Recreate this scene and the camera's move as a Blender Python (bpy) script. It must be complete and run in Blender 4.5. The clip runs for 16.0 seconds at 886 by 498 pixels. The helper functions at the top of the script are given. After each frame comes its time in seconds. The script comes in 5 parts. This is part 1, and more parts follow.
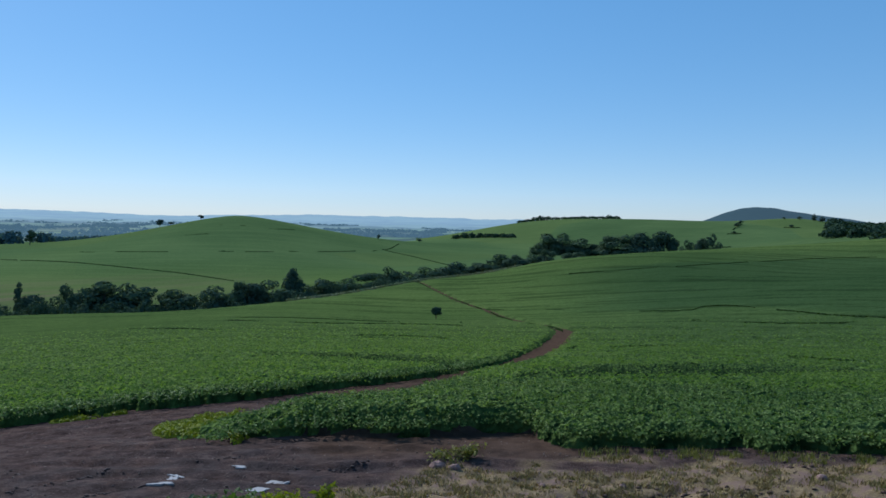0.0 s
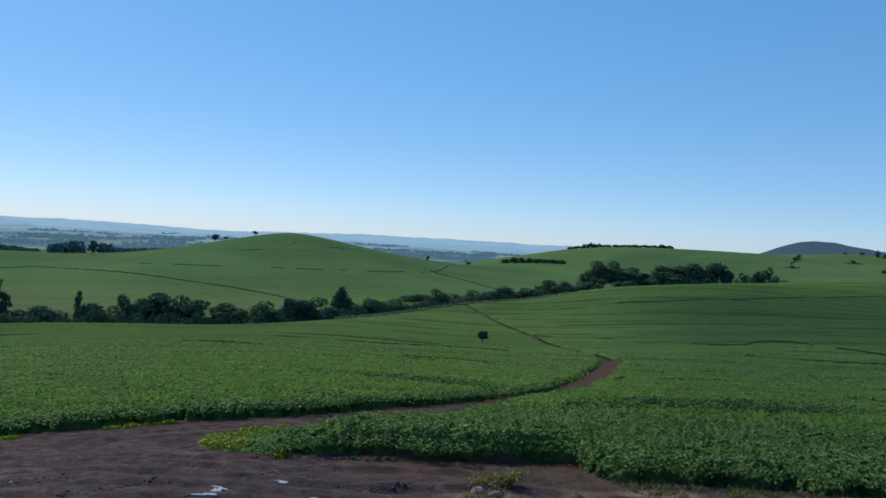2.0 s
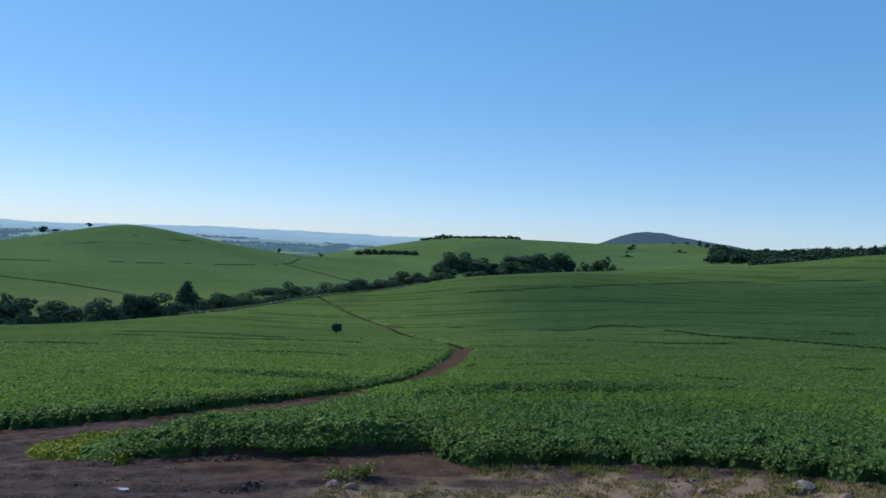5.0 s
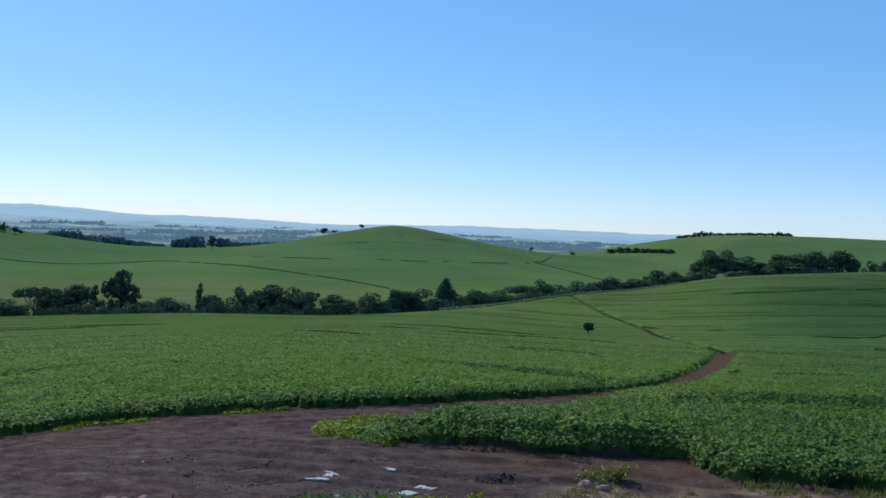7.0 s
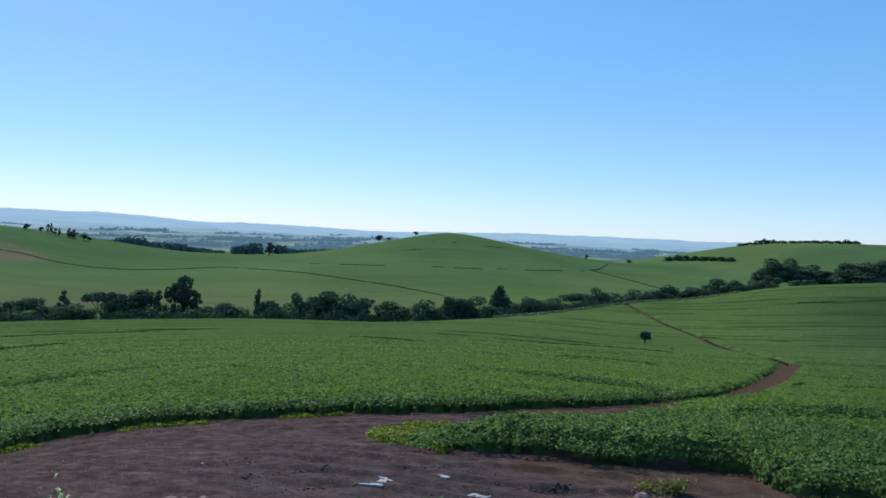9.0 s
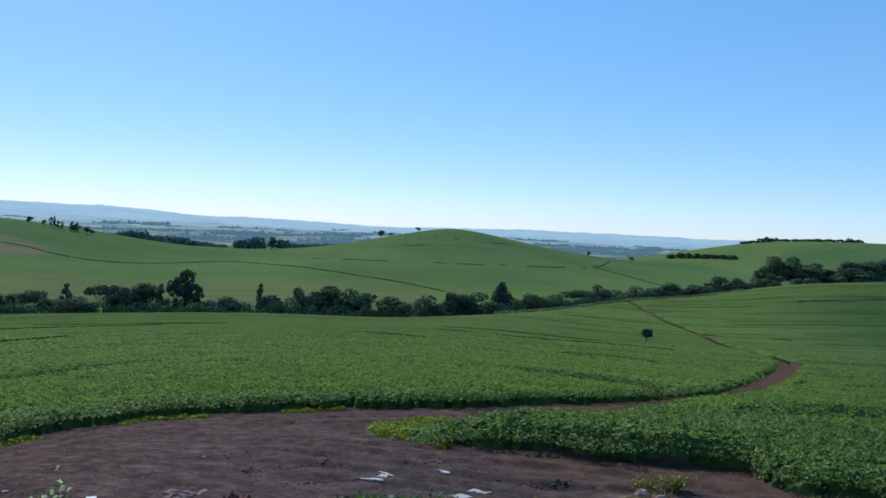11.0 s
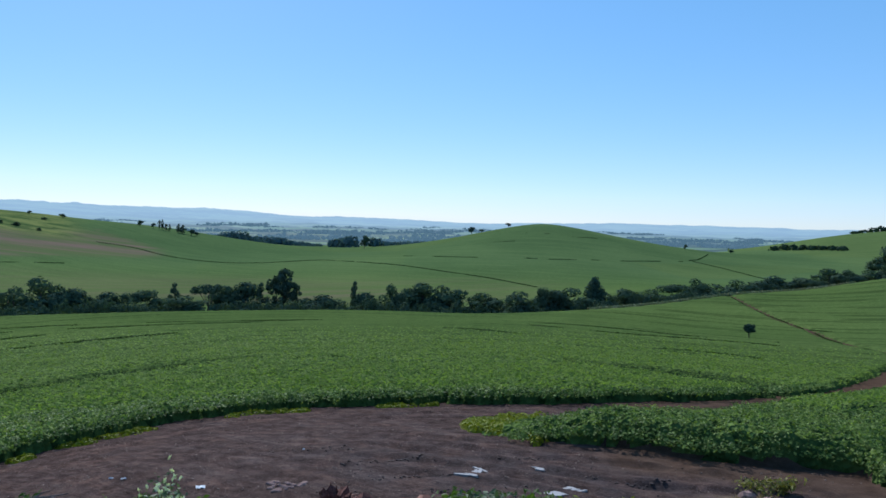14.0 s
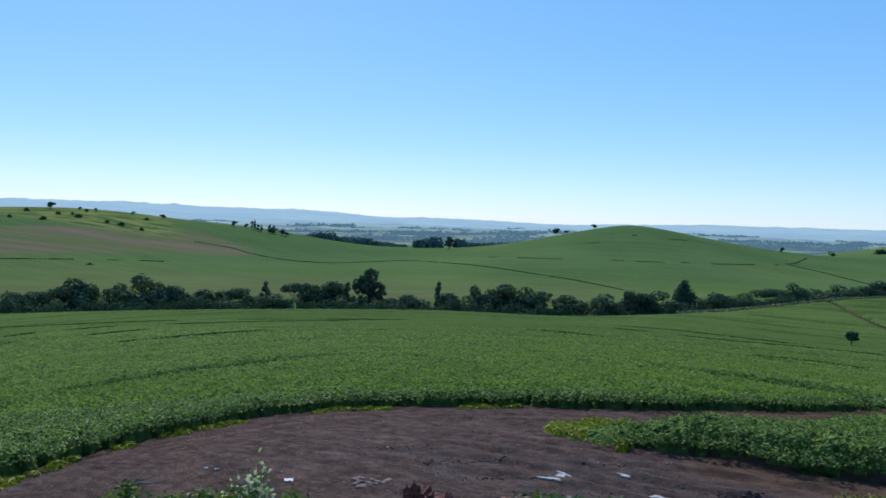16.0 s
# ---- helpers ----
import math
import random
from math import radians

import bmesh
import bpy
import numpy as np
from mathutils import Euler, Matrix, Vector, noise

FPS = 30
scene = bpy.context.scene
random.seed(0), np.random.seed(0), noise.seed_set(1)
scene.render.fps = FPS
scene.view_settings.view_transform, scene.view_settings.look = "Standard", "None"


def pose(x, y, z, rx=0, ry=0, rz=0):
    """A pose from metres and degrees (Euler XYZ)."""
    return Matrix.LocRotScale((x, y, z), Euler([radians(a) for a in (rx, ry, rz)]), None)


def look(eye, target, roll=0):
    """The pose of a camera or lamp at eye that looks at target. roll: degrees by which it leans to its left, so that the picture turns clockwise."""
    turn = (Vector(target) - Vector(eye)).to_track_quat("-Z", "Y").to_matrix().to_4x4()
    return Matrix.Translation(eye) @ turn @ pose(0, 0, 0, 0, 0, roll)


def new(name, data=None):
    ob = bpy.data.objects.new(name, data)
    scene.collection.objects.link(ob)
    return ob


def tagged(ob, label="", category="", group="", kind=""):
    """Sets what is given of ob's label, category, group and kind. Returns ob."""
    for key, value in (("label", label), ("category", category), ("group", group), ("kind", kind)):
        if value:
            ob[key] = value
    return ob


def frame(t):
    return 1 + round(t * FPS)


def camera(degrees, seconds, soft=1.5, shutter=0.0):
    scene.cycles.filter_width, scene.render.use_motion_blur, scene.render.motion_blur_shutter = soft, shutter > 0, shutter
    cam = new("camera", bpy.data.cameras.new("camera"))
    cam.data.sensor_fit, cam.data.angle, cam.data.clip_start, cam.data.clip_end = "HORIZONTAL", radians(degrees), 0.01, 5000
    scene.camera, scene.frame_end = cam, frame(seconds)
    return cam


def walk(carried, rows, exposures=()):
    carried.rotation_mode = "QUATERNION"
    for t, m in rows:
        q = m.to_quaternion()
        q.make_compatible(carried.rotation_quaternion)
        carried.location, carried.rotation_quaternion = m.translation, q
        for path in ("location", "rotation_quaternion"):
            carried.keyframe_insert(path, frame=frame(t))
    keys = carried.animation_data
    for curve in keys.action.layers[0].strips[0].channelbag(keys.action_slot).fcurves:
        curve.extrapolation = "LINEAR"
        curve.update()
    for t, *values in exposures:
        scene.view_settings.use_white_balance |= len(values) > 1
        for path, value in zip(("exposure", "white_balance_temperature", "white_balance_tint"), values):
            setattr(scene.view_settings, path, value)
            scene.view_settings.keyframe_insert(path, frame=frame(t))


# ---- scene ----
# ---- camera: it stands at one spot and turns ----
cam = camera(61.5, 16.0, soft=1.6)
EYE = 2.4   # metres of the lens above the road shoulder
PATH = [
    (0.0, pose(0, 0, EYE, 87.66, -1.33, 0.17)),
    (0.5, pose(0, 0, EYE, 87.32, -2.28, -0.19)),
    (1.0, pose(0, 0, EYE, 88.42, -3.21, 1.75)),
    (1.5, pose(0, 0, EYE, 89.22, -3.50, 6.27)),
    (2.0, pose(0, 0, EYE, 89.28, -3.21, 3.99)),
    (2.5, pose(0, 0, EYE, 88.06, -2.89, -10.32)),
    (3.0, pose(0, 0, EYE, 87.47, -2.83, -13.80)),
    (3.2, pose(0, 0, EYE, 87.61, -3.09, -15.06)),
    (5.3, pose(0, 0, EYE, 89.38, -3.06, -2.69)),
    (5.5, pose(0, 0, EYE, 89.35, -2.84, 2.25)),
    (6.0, pose(0, 0, EYE, 87.09, -1.53, 12.47)),
    (6.5, pose(0, 0, EYE, 87.22, -1.42, 12.41)),
    (7.0, pose(0, 0, EYE, 88.22, -2.38, 11.92)),
    (7.5, pose(0, 0, EYE, 88.14, -1.92, 15.42)),
    (8.0, pose(0, 0, EYE, 86.77, -2.37, 18.12)),
    (8.5, pose(0, 0, EYE, 88.24, -2.02, 17.38)),
    (8.7, pose(0, 0, EYE, 88.63, -2.40, 16.04)),
    (10.8, pose(0, 0, EYE, 88.14, -2.69, 16.74)),
    (11.0, pose(0, 0, EYE, 88.27, -2.83, 16.26)),
    (11.5, pose(0, 0, EYE, 88.97, -1.42, 20.47)),
    (12.0, pose(0, 0, EYE, 87.71, -2.68, 20.28)),
    (12.5, pose(0, 0, EYE, 87.62, -1.74, 20.30)),
    (13.0, pose(0, 0, EYE, 87.23, -2.06, 21.47)),
    (13.5, pose(0, 0, EYE, 87.02, -2.07, 22.19)),
    (14.0, pose(0, 0, EYE, 87.71, -1.65, 23.18)),
    (14.5, pose(0, 0, EYE, 87.08, -2.22, 23.17)),
    (15.0, pose(0, 0, EYE, 87.54, -2.23, 22.31)),
    (15.5, pose(0, 0, EYE, 86.66, -0.99, 22.82)),
    (16.0, pose(0, 0, EYE, 87.60, -1.75, 29.64)),
]
walk(cam, PATH, exposures=[(0.0, -0.12, 5200, 10), (3.0, -0.12, 5200, 10), (7.0, 0.10, 5300, 12), (11.0, 0.15, 5300, 12), (16.0, 0.15, 5300, 12)])

# ---- sky and sun ----
SUN_BEARING, SUN_HEIGHT = 45.0, 37.0   # degrees left of straight ahead, and up
world = bpy.data.worlds.new("sky")
world.use_nodes = True
scene.world = world
sky = world.node_tree.nodes.new("ShaderNodeTexSky")
sky.sky_type, sky.sun_disc = "NISHITA", False
sky.sun_elevation, sky.sun_rotation = radians(SUN_HEIGHT), radians(-SUN_BEARING)
sky.altitude, sky.air_density, sky.dust_density, sky.ozone_density = 1800, 1.0, 0.45, 1.7
# a clear, deep sky after rain: its blues a little purer
tone = world.node_tree.nodes.new("ShaderNodeMix")
tone.data_type, tone.blend_type = "RGBA", "MULTIPLY"
tone.inputs[0].default_value, tone.inputs[7].default_value = 1.0, (0.1085, 0.1168, 0.1285, 1)
deep = world.node_tree.nodes.new("ShaderNodeGamma")
deep.inputs[1].default_value = 0.47
world.node_tree.links.new(sky.outputs[0], tone.inputs[6])
world.node_tree.links.new(tone.outputs[2], deep.inputs[0])
pure = world.node_tree.nodes.new("ShaderNodeHueSaturation")
pure.inputs["Hue"].default_value = 0.492
pure.inputs["Saturation"].default_value = 1.6
world.node_tree.links.new(deep.outputs[0], pure.inputs["Color"])
world.node_tree.links.new(pure.outputs[0], world.node_tree.nodes["Background"].inputs[0])
world.node_tree.nodes["Background"].inputs[1].default_value = 0.75
sun = new("sun", bpy.data.lights.new("sun", "SUN"))
sun.data.energy, sun.data.angle, sun.data.color = 4.4, radians(0.5), (1.0, 0.93, 0.80)
a, e = radians(SUN_BEARING), radians(SUN_HEIGHT)
sun.matrix_world = look((0, 0, 60), Vector((0, 0, 60)) - Vector((-math.sin(a) * math.cos(e), math.cos(a) * math.cos(e), math.sin(e))))

# ---- the lie of the land ----
# Heights below the lens, on bearings (degrees, left of straight ahead is positive) and at ranges (metres).
BEARINGS = np.array([-180.0, -120, -80, -60, -45, -30, -15, 0, 15, 30, 45, 60, 90, 130, 180])
RANGES = np.array([2.0, 8, 12, 17, 22, 36, 70, 140, 310, 430, 620])
FALL = {
    -180: (-2.4, -2.4, -2.4, -2.4, -2.4, -2.4, -2, -1, 3, 6, 8),
    -120: (-2.4, -2.4, -2.5, -2.6, -2.7, -3, -3, -2, 4, 7, 10),
    -80: (-2.4, -2.8, -3.6, -4.2, -4.5, -5, -6, -7, -3, 2, 7),
    -60: (-2.4, -3.2, -4.7, -5.1, -5.1, -6.0, -8.2, -10.5, -6.0, -0.2, -6.6),
    -45: (-2.4, -3.2, -4.8, -5.4, -5.4, -6.6, -9.2, -12.0, -9.5, -4.3, 0.4),
    -30: (-2.4, -3.2, -4.9, -6.0, -6.0, -7.5, -11.5, -17.0, -19.0, -19.0, -10.8),
    -15: (-2.4, -3.2, -4.9, -6.4, -6.6, -8.0, -12.6, -20.0, -26.0, -21.0, -27.5),
    0: (-2.4, -3.2, -4.9, -6.5, -6.8, -8.3, -13.2, -21.4, -33.5, -32.0, -46),
    15: (-2.4, -3.2, -4.9, -6.5, -6.9, -8.5, -13.2, -21.5, -36.2, -43.5, -44.0),
    30: (-2.4, -3.2, -4.9, -6.5, -7.0, -8.9, -13.6, -22.0, -38.1, -44.0, -43.0),
    45: (-2.4, -3.2, -4.9, -6.6, -7.1, -9.2, -14.0, -22.4, -38.2, -43.0, -42.0),
    60: (-2.4, -3.2, -4.9, -6.7, -7.3, -9.5, -14.4, -22.8, -37.9, -43.0, -41.0),
    90: (-2.4, -3.0, -4.4, -5.5, -6.5, -9, -14, -22, -38, -42, -40),
    130: (-2.4, -2.5, -2.8, -3.2, -3.6, -4.5, -7, -11, -20, -24, -26),
    180: (-2.4, -2.4, -2.4, -2.4, -2.4, -2.4, -2, -1, 3, 6, 8),
}
# Hills: bearing, range, half-widths across and along the line of sight, height, flatness of the top.
HILLS = [
    (15.55, 880.00, 79.98, 140.00, 30.11, 0.79),
    (10.84, 880.00, 209.29, 170.00, 13.69, 1.20),
    (68.00, 800.00, 191.79, 210.00, 35.86, 1.57),
    (48.96, 930.00, 139.73, 150.00, 29.63, 1.25),
    (-12.13, 1330.00, 207.09, 230.00, 50.56, 1.36),
    (-34.75, 1050.00, 222.80, 240.00, 23.94, 1.06),
    (-52.47, 900.00, 135.90, 260.00, 5.40, 1.00),
    (-21.40, 3700.00, 138.64, 260.00, 69.02, 0.82),
    (-25.76, 3700.00, 236.73, 260.00, 74.86, 1.40),
    (-25.50, 1500.00, 94.30, 200.00, 46.70, 1.00),
    (20.0, 305.0, 28.0, 60.0, -1.6, 1.0),
    (-3.0, 440.0, 24.0, 60.0, -3.6, 1.0),
    (-12.0, 560.0, 70.0, 110.0, 2.2, 1.0),
    (-38.5, 640.0, 45.0, 90.0, 4.6, 1.0),
]
# The far skyline: bearing and elevation, degrees.
SKYLINE = np.array([(-180, 0), (-90, 0), (-30, 0), (-5, -0.06), (3, 0.0), (9, -0.04), (14, -0.15), (20, -0.28), (28, -0.16), (37, 0.06), (46, 0.26), (55, 0.38), (62, 0.38), (110, 0), (180, 0)], float)
# The stream's bed: bearing, range, depth of the cut, half its width.
STREAM = np.array([(-180, 900, 0, 60), (-60, 820, 14, 80), (-30, 800, 14, 80), (-18, 770, 9, 60), (-10, 650, 8, 45), (-5, 560, 8, 36), (0, 480, 8, 32),
                   (6, 420, 7, 30), (15, 372, 7, 28), (30, 362, 7, 28), (90, 360, 7, 28), (180, 600, 0, 40)], float)
SWELL = [(random.uniform(-1, 1), random.uniform(-1, 1), random.uniform(0, 6.3)) for i in range(7)]


def hermite(knots, values, at):
    """A smooth curve through values (last axis) at the knots."""
    steps = np.diff(knots)
    slopes = np.diff(values, axis=-1) / steps
    tangents = np.concatenate([slopes[..., :1], (slopes[..., 1:] * steps[:-1] + slopes[..., :-1] * steps[1:]) / (steps[1:] + steps[:-1]), slopes[..., -1:]], -1)
    i = np.clip(np.searchsorted(knots, at) - 1, 0, len(knots) - 2)
    h, u = steps[i], (at - knots[i]) / steps[i]
    a, b, ta, tb = values[..., i], values[..., i + 1], tangents[..., i] * h, tangents[..., i + 1] * h
    return a * (1 + 2 * u) * (1 - u) ** 2 + ta * u * (1 - u) ** 2 + b * u * u * (3 - 2 * u) + tb * u * u * (u - 1)


def ramp(a, b, v):
    u = np.clip((v - a) / (b - a), 0, 1)
    return u * u * (3 - 2 * u)


def cut(bearing):
    """Along which part of the near crop's front the soil is cut away into a low bank."""
    return ramp(14.5, 10.5, bearing) * ramp(-8.4, -7.2, bearing)


def height(x, y):
    """The height of the bare ground at x, y (arrays)."""
    x, y = np.atleast_1d(np.asarray(x, float)), np.atleast_1d(np.asarray(y, float))
    r = np.clip(np.hypot(x, y), 2.0, None)
    bearing = np.degrees(np.arctan2(-x, y))
    table = np.array([FALL[int(b)] for b in BEARINGS], float)
    columns = hermite(BEARINGS, table.T, bearing)
    near = np.zeros_like(r)
    reach, lr = np.log(RANGES), np.log(np.clip(r, 2, 620))
    steps = np.diff(reach)[:, None]
    slopes = np.diff(columns, axis=0) / steps
    tangents = np.concatenate([slopes[:1], (slopes[1:] * steps[:-1] + slopes[:-1] * steps[1:]) / (steps[1:] + steps[:-1]), slopes[-1:]], 0)
    i = np.clip(np.searchsorted(reach, lr) - 1, 0, len(reach) - 2)
    k = np.arange(len(r))
    h = steps[i, 0]
    u = (lr - reach[i]) / h
    near = (columns[i, k] * (1 + 2 * u) * (1 - u) ** 2 + tangents[i, k] * h * u * (1 - u) ** 2
            + columns[i + 1, k] * u * u * (3 - 2 * u) + tangents[i + 1, k] * h * u * u * (u - 1))
    edge = columns[-1]
    plain = np.interp(r, [620, 850, 1300, 2000, 3200, 4700, 6000], [-42, -45, -46, -48, -44, 0, 0])
    plain = plain + ramp(3000, 4700, r) * 82 * hermite(SKYLINE[:, 0], SKYLINE[:, 1], bearing)
    lift = ramp(-20, -45, bearing) * 36 + ramp(-100, -140, bearing) * 8 + ramp(130, 170, bearing) * 40
    plain = plain + np.where(r < 2500, lift, lift * np.clip((4000 - r) / 1500, 0, 1))
    w = ramp(560, 900, r)
    z = near * (1 - w) + plain * w
    for b, rr, across, along, tall, flat in HILLS:
        c, s = math.cos(radians(b)), math.sin(radians(b))
        dx, dy = x + rr * s, y - rr * c
        p, q = (dx * c + dy * s) / across, (-dx * s + dy * c) / along
        z = z + tall * np.exp(-0.5 * (p * p + q * q) ** flat)
    bed, deep, wide = (hermite(STREAM[:, 0], STREAM[:, j], bearing) for j in (1, 2, 3))
    z = z - deep * np.exp(-0.5 * ((r - bed) / wide) ** 2)
    for n, (a, b, c) in enumerate(SWELL):
        size = 90 * 1.5 ** n
        z = z + 0.0018 * size * np.sin((a * x + b * y) * 2 * math.pi / size + c) * ramp(600, 2600, r)
    step = r - np.interp(bearing, PATCH_EDGE[:, 0], PATCH_EDGE[:, 1])
    z = z + 0.24 * cut(bearing) * ramp(0.2, 0.55, step) * ramp(7, 2, step)
    return z + EYE

# ---- plan: yard, track and fields, as bearing and range ----
def spot(bearing, r):
    a = radians(bearing)
    return -math.sin(a) * r, math.cos(a) * r


# The far edge of the yard and the left edge of the track, then the track's middle as it runs down to the stream.
YARD_EDGE = np.array([(-60, 20), (-12, 20), (-1, 42.6), (0.7, 42.3), (2.3, 40.4), (3.9, 39.4), (5.7, 38.6), (7.8, 35.8), (9.2, 34.5), (12.1, 33.9), (16.5, 33.3), (20.1, 33.2), (24, 32.9), (29.9, 32.7), (37.6, 32.4), (41.6, 31.3), (45.4, 29.5), (49.2, 27.9), (53.3, 25.9), (56.9, 24.3), (60.3, 22.6), (75, 17), (100, 12)], float)
PATCH_EDGE = np.array([(-100, 14), (-60, 21), (-43, 21.8), (-36.5, 21.4), (-31, 22.1), (-25.5, 22.1), (-18.7, 22.2), (-13.9, 22.0), (-9.7, 21.8), (-8.2, 22.3), (-7.2, 23.6), (-5.3, 24.1), (-2.0, 23.3), (1.7, 22.9), (6.1, 23.0), (10.4, 23.8), (14.2, 23.4), (16.4, 23.4), (18.6, 24.0), (20.6, 25.9), (21.3, 29.5), (22.5, 33), (24, 36)], float)
TRACK = [(31, 29.4), (24, 29.6), (18.3, 29.5), (12.1, 30.2), (7.8, 31.8), (4.3, 34.8), (0.4, 39.7), (-2.2, 44.4), (-4.4, 50.5), (-6.0, 59), (-7.3, 74), (-8.2, 92), (-8.9, 115), (-9.35, 141), (-8.2, 158), (-6.5, 179), (-4.8, 212), (-3.5, 250), (-0.4, 317), (1.0, 355), (2.4, 410)]
TRACK_XY = np.array([spot(b, r) for b, r in TRACK])


def off_line(x, y, line):
    """The distance of each point from a line of points."""
    best = np.full(x.shape, 1e9)
    for (ax, ay), (bx, by) in zip(line[:-1], line[1:]):
        dx, dy = bx - ax, by - ay
        u = np.clip(((x - ax) * dx + (y - ay) * dy) / (dx * dx + dy * dy), 0, 1)
        best = np.minimum(best, np.hypot(x - ax - u * dx, y - ay - u * dy))
    return best


WAVES = np.random.default_rng(3).uniform(0, 6.28, (40, 3))


def ripple(x, y, size, seed=0):
    """Smooth noise between about -1 and 1 with bumps of that size."""
    z = np.zeros_like(x)
    for i in range(6):
        a, p, q = WAVES[(seed * 6 + i) % 40]
        z = z + np.sin((math.cos(a) * x + math.sin(a) * y) * (5.5 + q) / size / 1.4 + p + 1.3 * np.sin((math.sin(a) * x - math.cos(a) * y) * 3.1 / size + q))
    return z / 3.2


def stature(x, y):
    """How tall the crop stands, 1 where it is full grown: stunted towards the tip of the patch by the yard."""
    r, b = np.hypot(x, y), np.degrees(np.arctan2(-x, y))
    return np.where((r < 29.5) & (b > 5) & (b < 23), np.interp(b, [9, 13, 16, 18.3, 20.5], [1.0, 0.85, 0.55, 0.18, 0.06]), 1.0)


# Bands where the stand is thin: bearing, range, half width.
THIN_BANDS = [
    [(-6.5, 35, 0.9), (-9.5, 38.5, 2.4), (-13, 42, 4.2), (-17, 46, 5.5), (-21, 50.5, 5.0), (-25.3, 55, 3.2), (-34, 56.5, 1.8), (-43, 51.5, 1.5), (-54, 48, 1.2)],
    [(13.5, 64.5, 1.0), (9, 61, 3.0), (4.5, 57, 4.2), (1.5, 51.5, 3.0), (-0.8, 47, 1.4)],
    [(57, 47, 1.0), (50, 55, 2.0), (43, 64, 2.0), (36.5, 73, 1.0)],
]


def sparse(x, y):
    """Where the stand is thin and dark between its rows."""
    z = np.zeros_like(x)
    for line in THIN_BANDS:
        pts = np.array([spot(b, r) for b, r, w in line])
        best, wide = np.full(x.shape, 1e9), np.ones_like(x)
        for k in range(len(line) - 1):
            dx, dy = pts[k + 1] - pts[k]
            u = np.clip(((x - pts[k, 0]) * dx + (y - pts[k, 1]) * dy) / (dx * dx + dy * dy), 0, 1)
            q = np.hypot(x - pts[k, 0] - u * dx, y - pts[k, 1] - u * dy)
            near = q < best
            wide = np.where(near, line[k][2] + (line[k + 1][2] - line[k][2]) * u, wide)
            best = np.minimum(best, q)
        rows = 0.72 + 0.28 * np.cos(best * 4.6 + 0.8 * ripple(x, y, 6.0, 2))
        z = np.maximum(z, ramp(1.15, 0.75, best / wide) * rows)
    return np.clip(z * (1.25 + 0.5 * ripple(x, y * 2.0, 4.0, 1)), 0, 1)


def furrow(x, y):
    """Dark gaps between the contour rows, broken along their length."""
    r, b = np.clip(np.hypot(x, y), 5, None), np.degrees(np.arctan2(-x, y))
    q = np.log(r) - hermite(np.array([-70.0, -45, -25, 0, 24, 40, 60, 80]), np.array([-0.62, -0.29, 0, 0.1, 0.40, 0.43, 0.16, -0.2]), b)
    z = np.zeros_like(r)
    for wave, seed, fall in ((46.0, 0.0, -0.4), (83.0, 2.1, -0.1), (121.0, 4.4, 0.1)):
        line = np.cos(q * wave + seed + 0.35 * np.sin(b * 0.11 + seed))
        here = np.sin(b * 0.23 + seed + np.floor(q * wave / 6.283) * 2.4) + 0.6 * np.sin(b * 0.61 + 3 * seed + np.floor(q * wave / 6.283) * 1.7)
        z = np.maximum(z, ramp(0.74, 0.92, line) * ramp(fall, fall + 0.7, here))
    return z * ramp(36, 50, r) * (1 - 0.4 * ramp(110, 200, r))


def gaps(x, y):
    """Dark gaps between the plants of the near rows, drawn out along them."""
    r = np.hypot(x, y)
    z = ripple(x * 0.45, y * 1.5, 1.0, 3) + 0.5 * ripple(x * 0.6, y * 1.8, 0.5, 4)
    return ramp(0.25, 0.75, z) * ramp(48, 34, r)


def late_and_dim_crop(x, y):
    """The late-sown, darker crop between two terraces, and the dimmer fields away from the sun."""
    r, b = np.hypot(x, y), np.degrees(np.arctan2(-x, y))
    low = np.interp(b, [-45.4, -36.4, -27.4, -20.7, -14.4, -5], [127, 140, 183, 222, 214, 214])
    high = np.interp(b, [-50, -41.4, -35.3, -28.1, -21.2, -14.2, -5], [330, 379, 449, 464, 414, 381, 379])
    band = ramp(low - 25, low + 12, r) * ramp(high + 4, high - 4, r) * ramp(-5, -17, b)
    # weaker light away from the sun, put into the crop's colour
    return np.maximum(band, 0.55 * ramp(-4, -20, b) * ramp(600, 450, r))


def lay(x, y):
    """How far inside the crop each point lies (metres, negative on bare soil)."""
    r, b = np.hypot(x, y), np.degrees(np.arctan2(-x, y))
    wobble = 0.22 * ripple(x, y, 3.4, 5) + 0.2 * ripple(x, y, 1.7, 1) + 0.14 * ripple(x, y, 0.6, 2)
    far = r - np.interp(b, YARD_EDGE[:, 0], YARD_EDGE[:, 1])
    front = np.where(b < 24, r - np.interp(b, PATCH_EDGE[:, 0], PATCH_EDGE[:, 1]) + 0.05 * cut(b), -9.0)
    front = np.where(b > 60, -9.0, front)
    inside = np.maximum(front, np.where(b > -1, far, -9.0))
    track = off_line(x, y, TRACK_XY) - np.interp(r, [30, 35, 40, 46, 60, 100, 140, 170, 400], [3.2, 2.8, 1.6, 1.45, 1.4, 1.5, 1.35, 1.25, 1.25])
    bed = hermite(STREAM[:, 0], STREAM[:, 1], b) - np.interp(b, [-30, -12, -9, -6, -1, 4, 14, 20, 26, 36, 60], [20, 30, 80, 108, 64, 58, 65, 59, 54, 55, 50])
    return np.minimum(np.minimum(inside, track), bed - r) + wobble


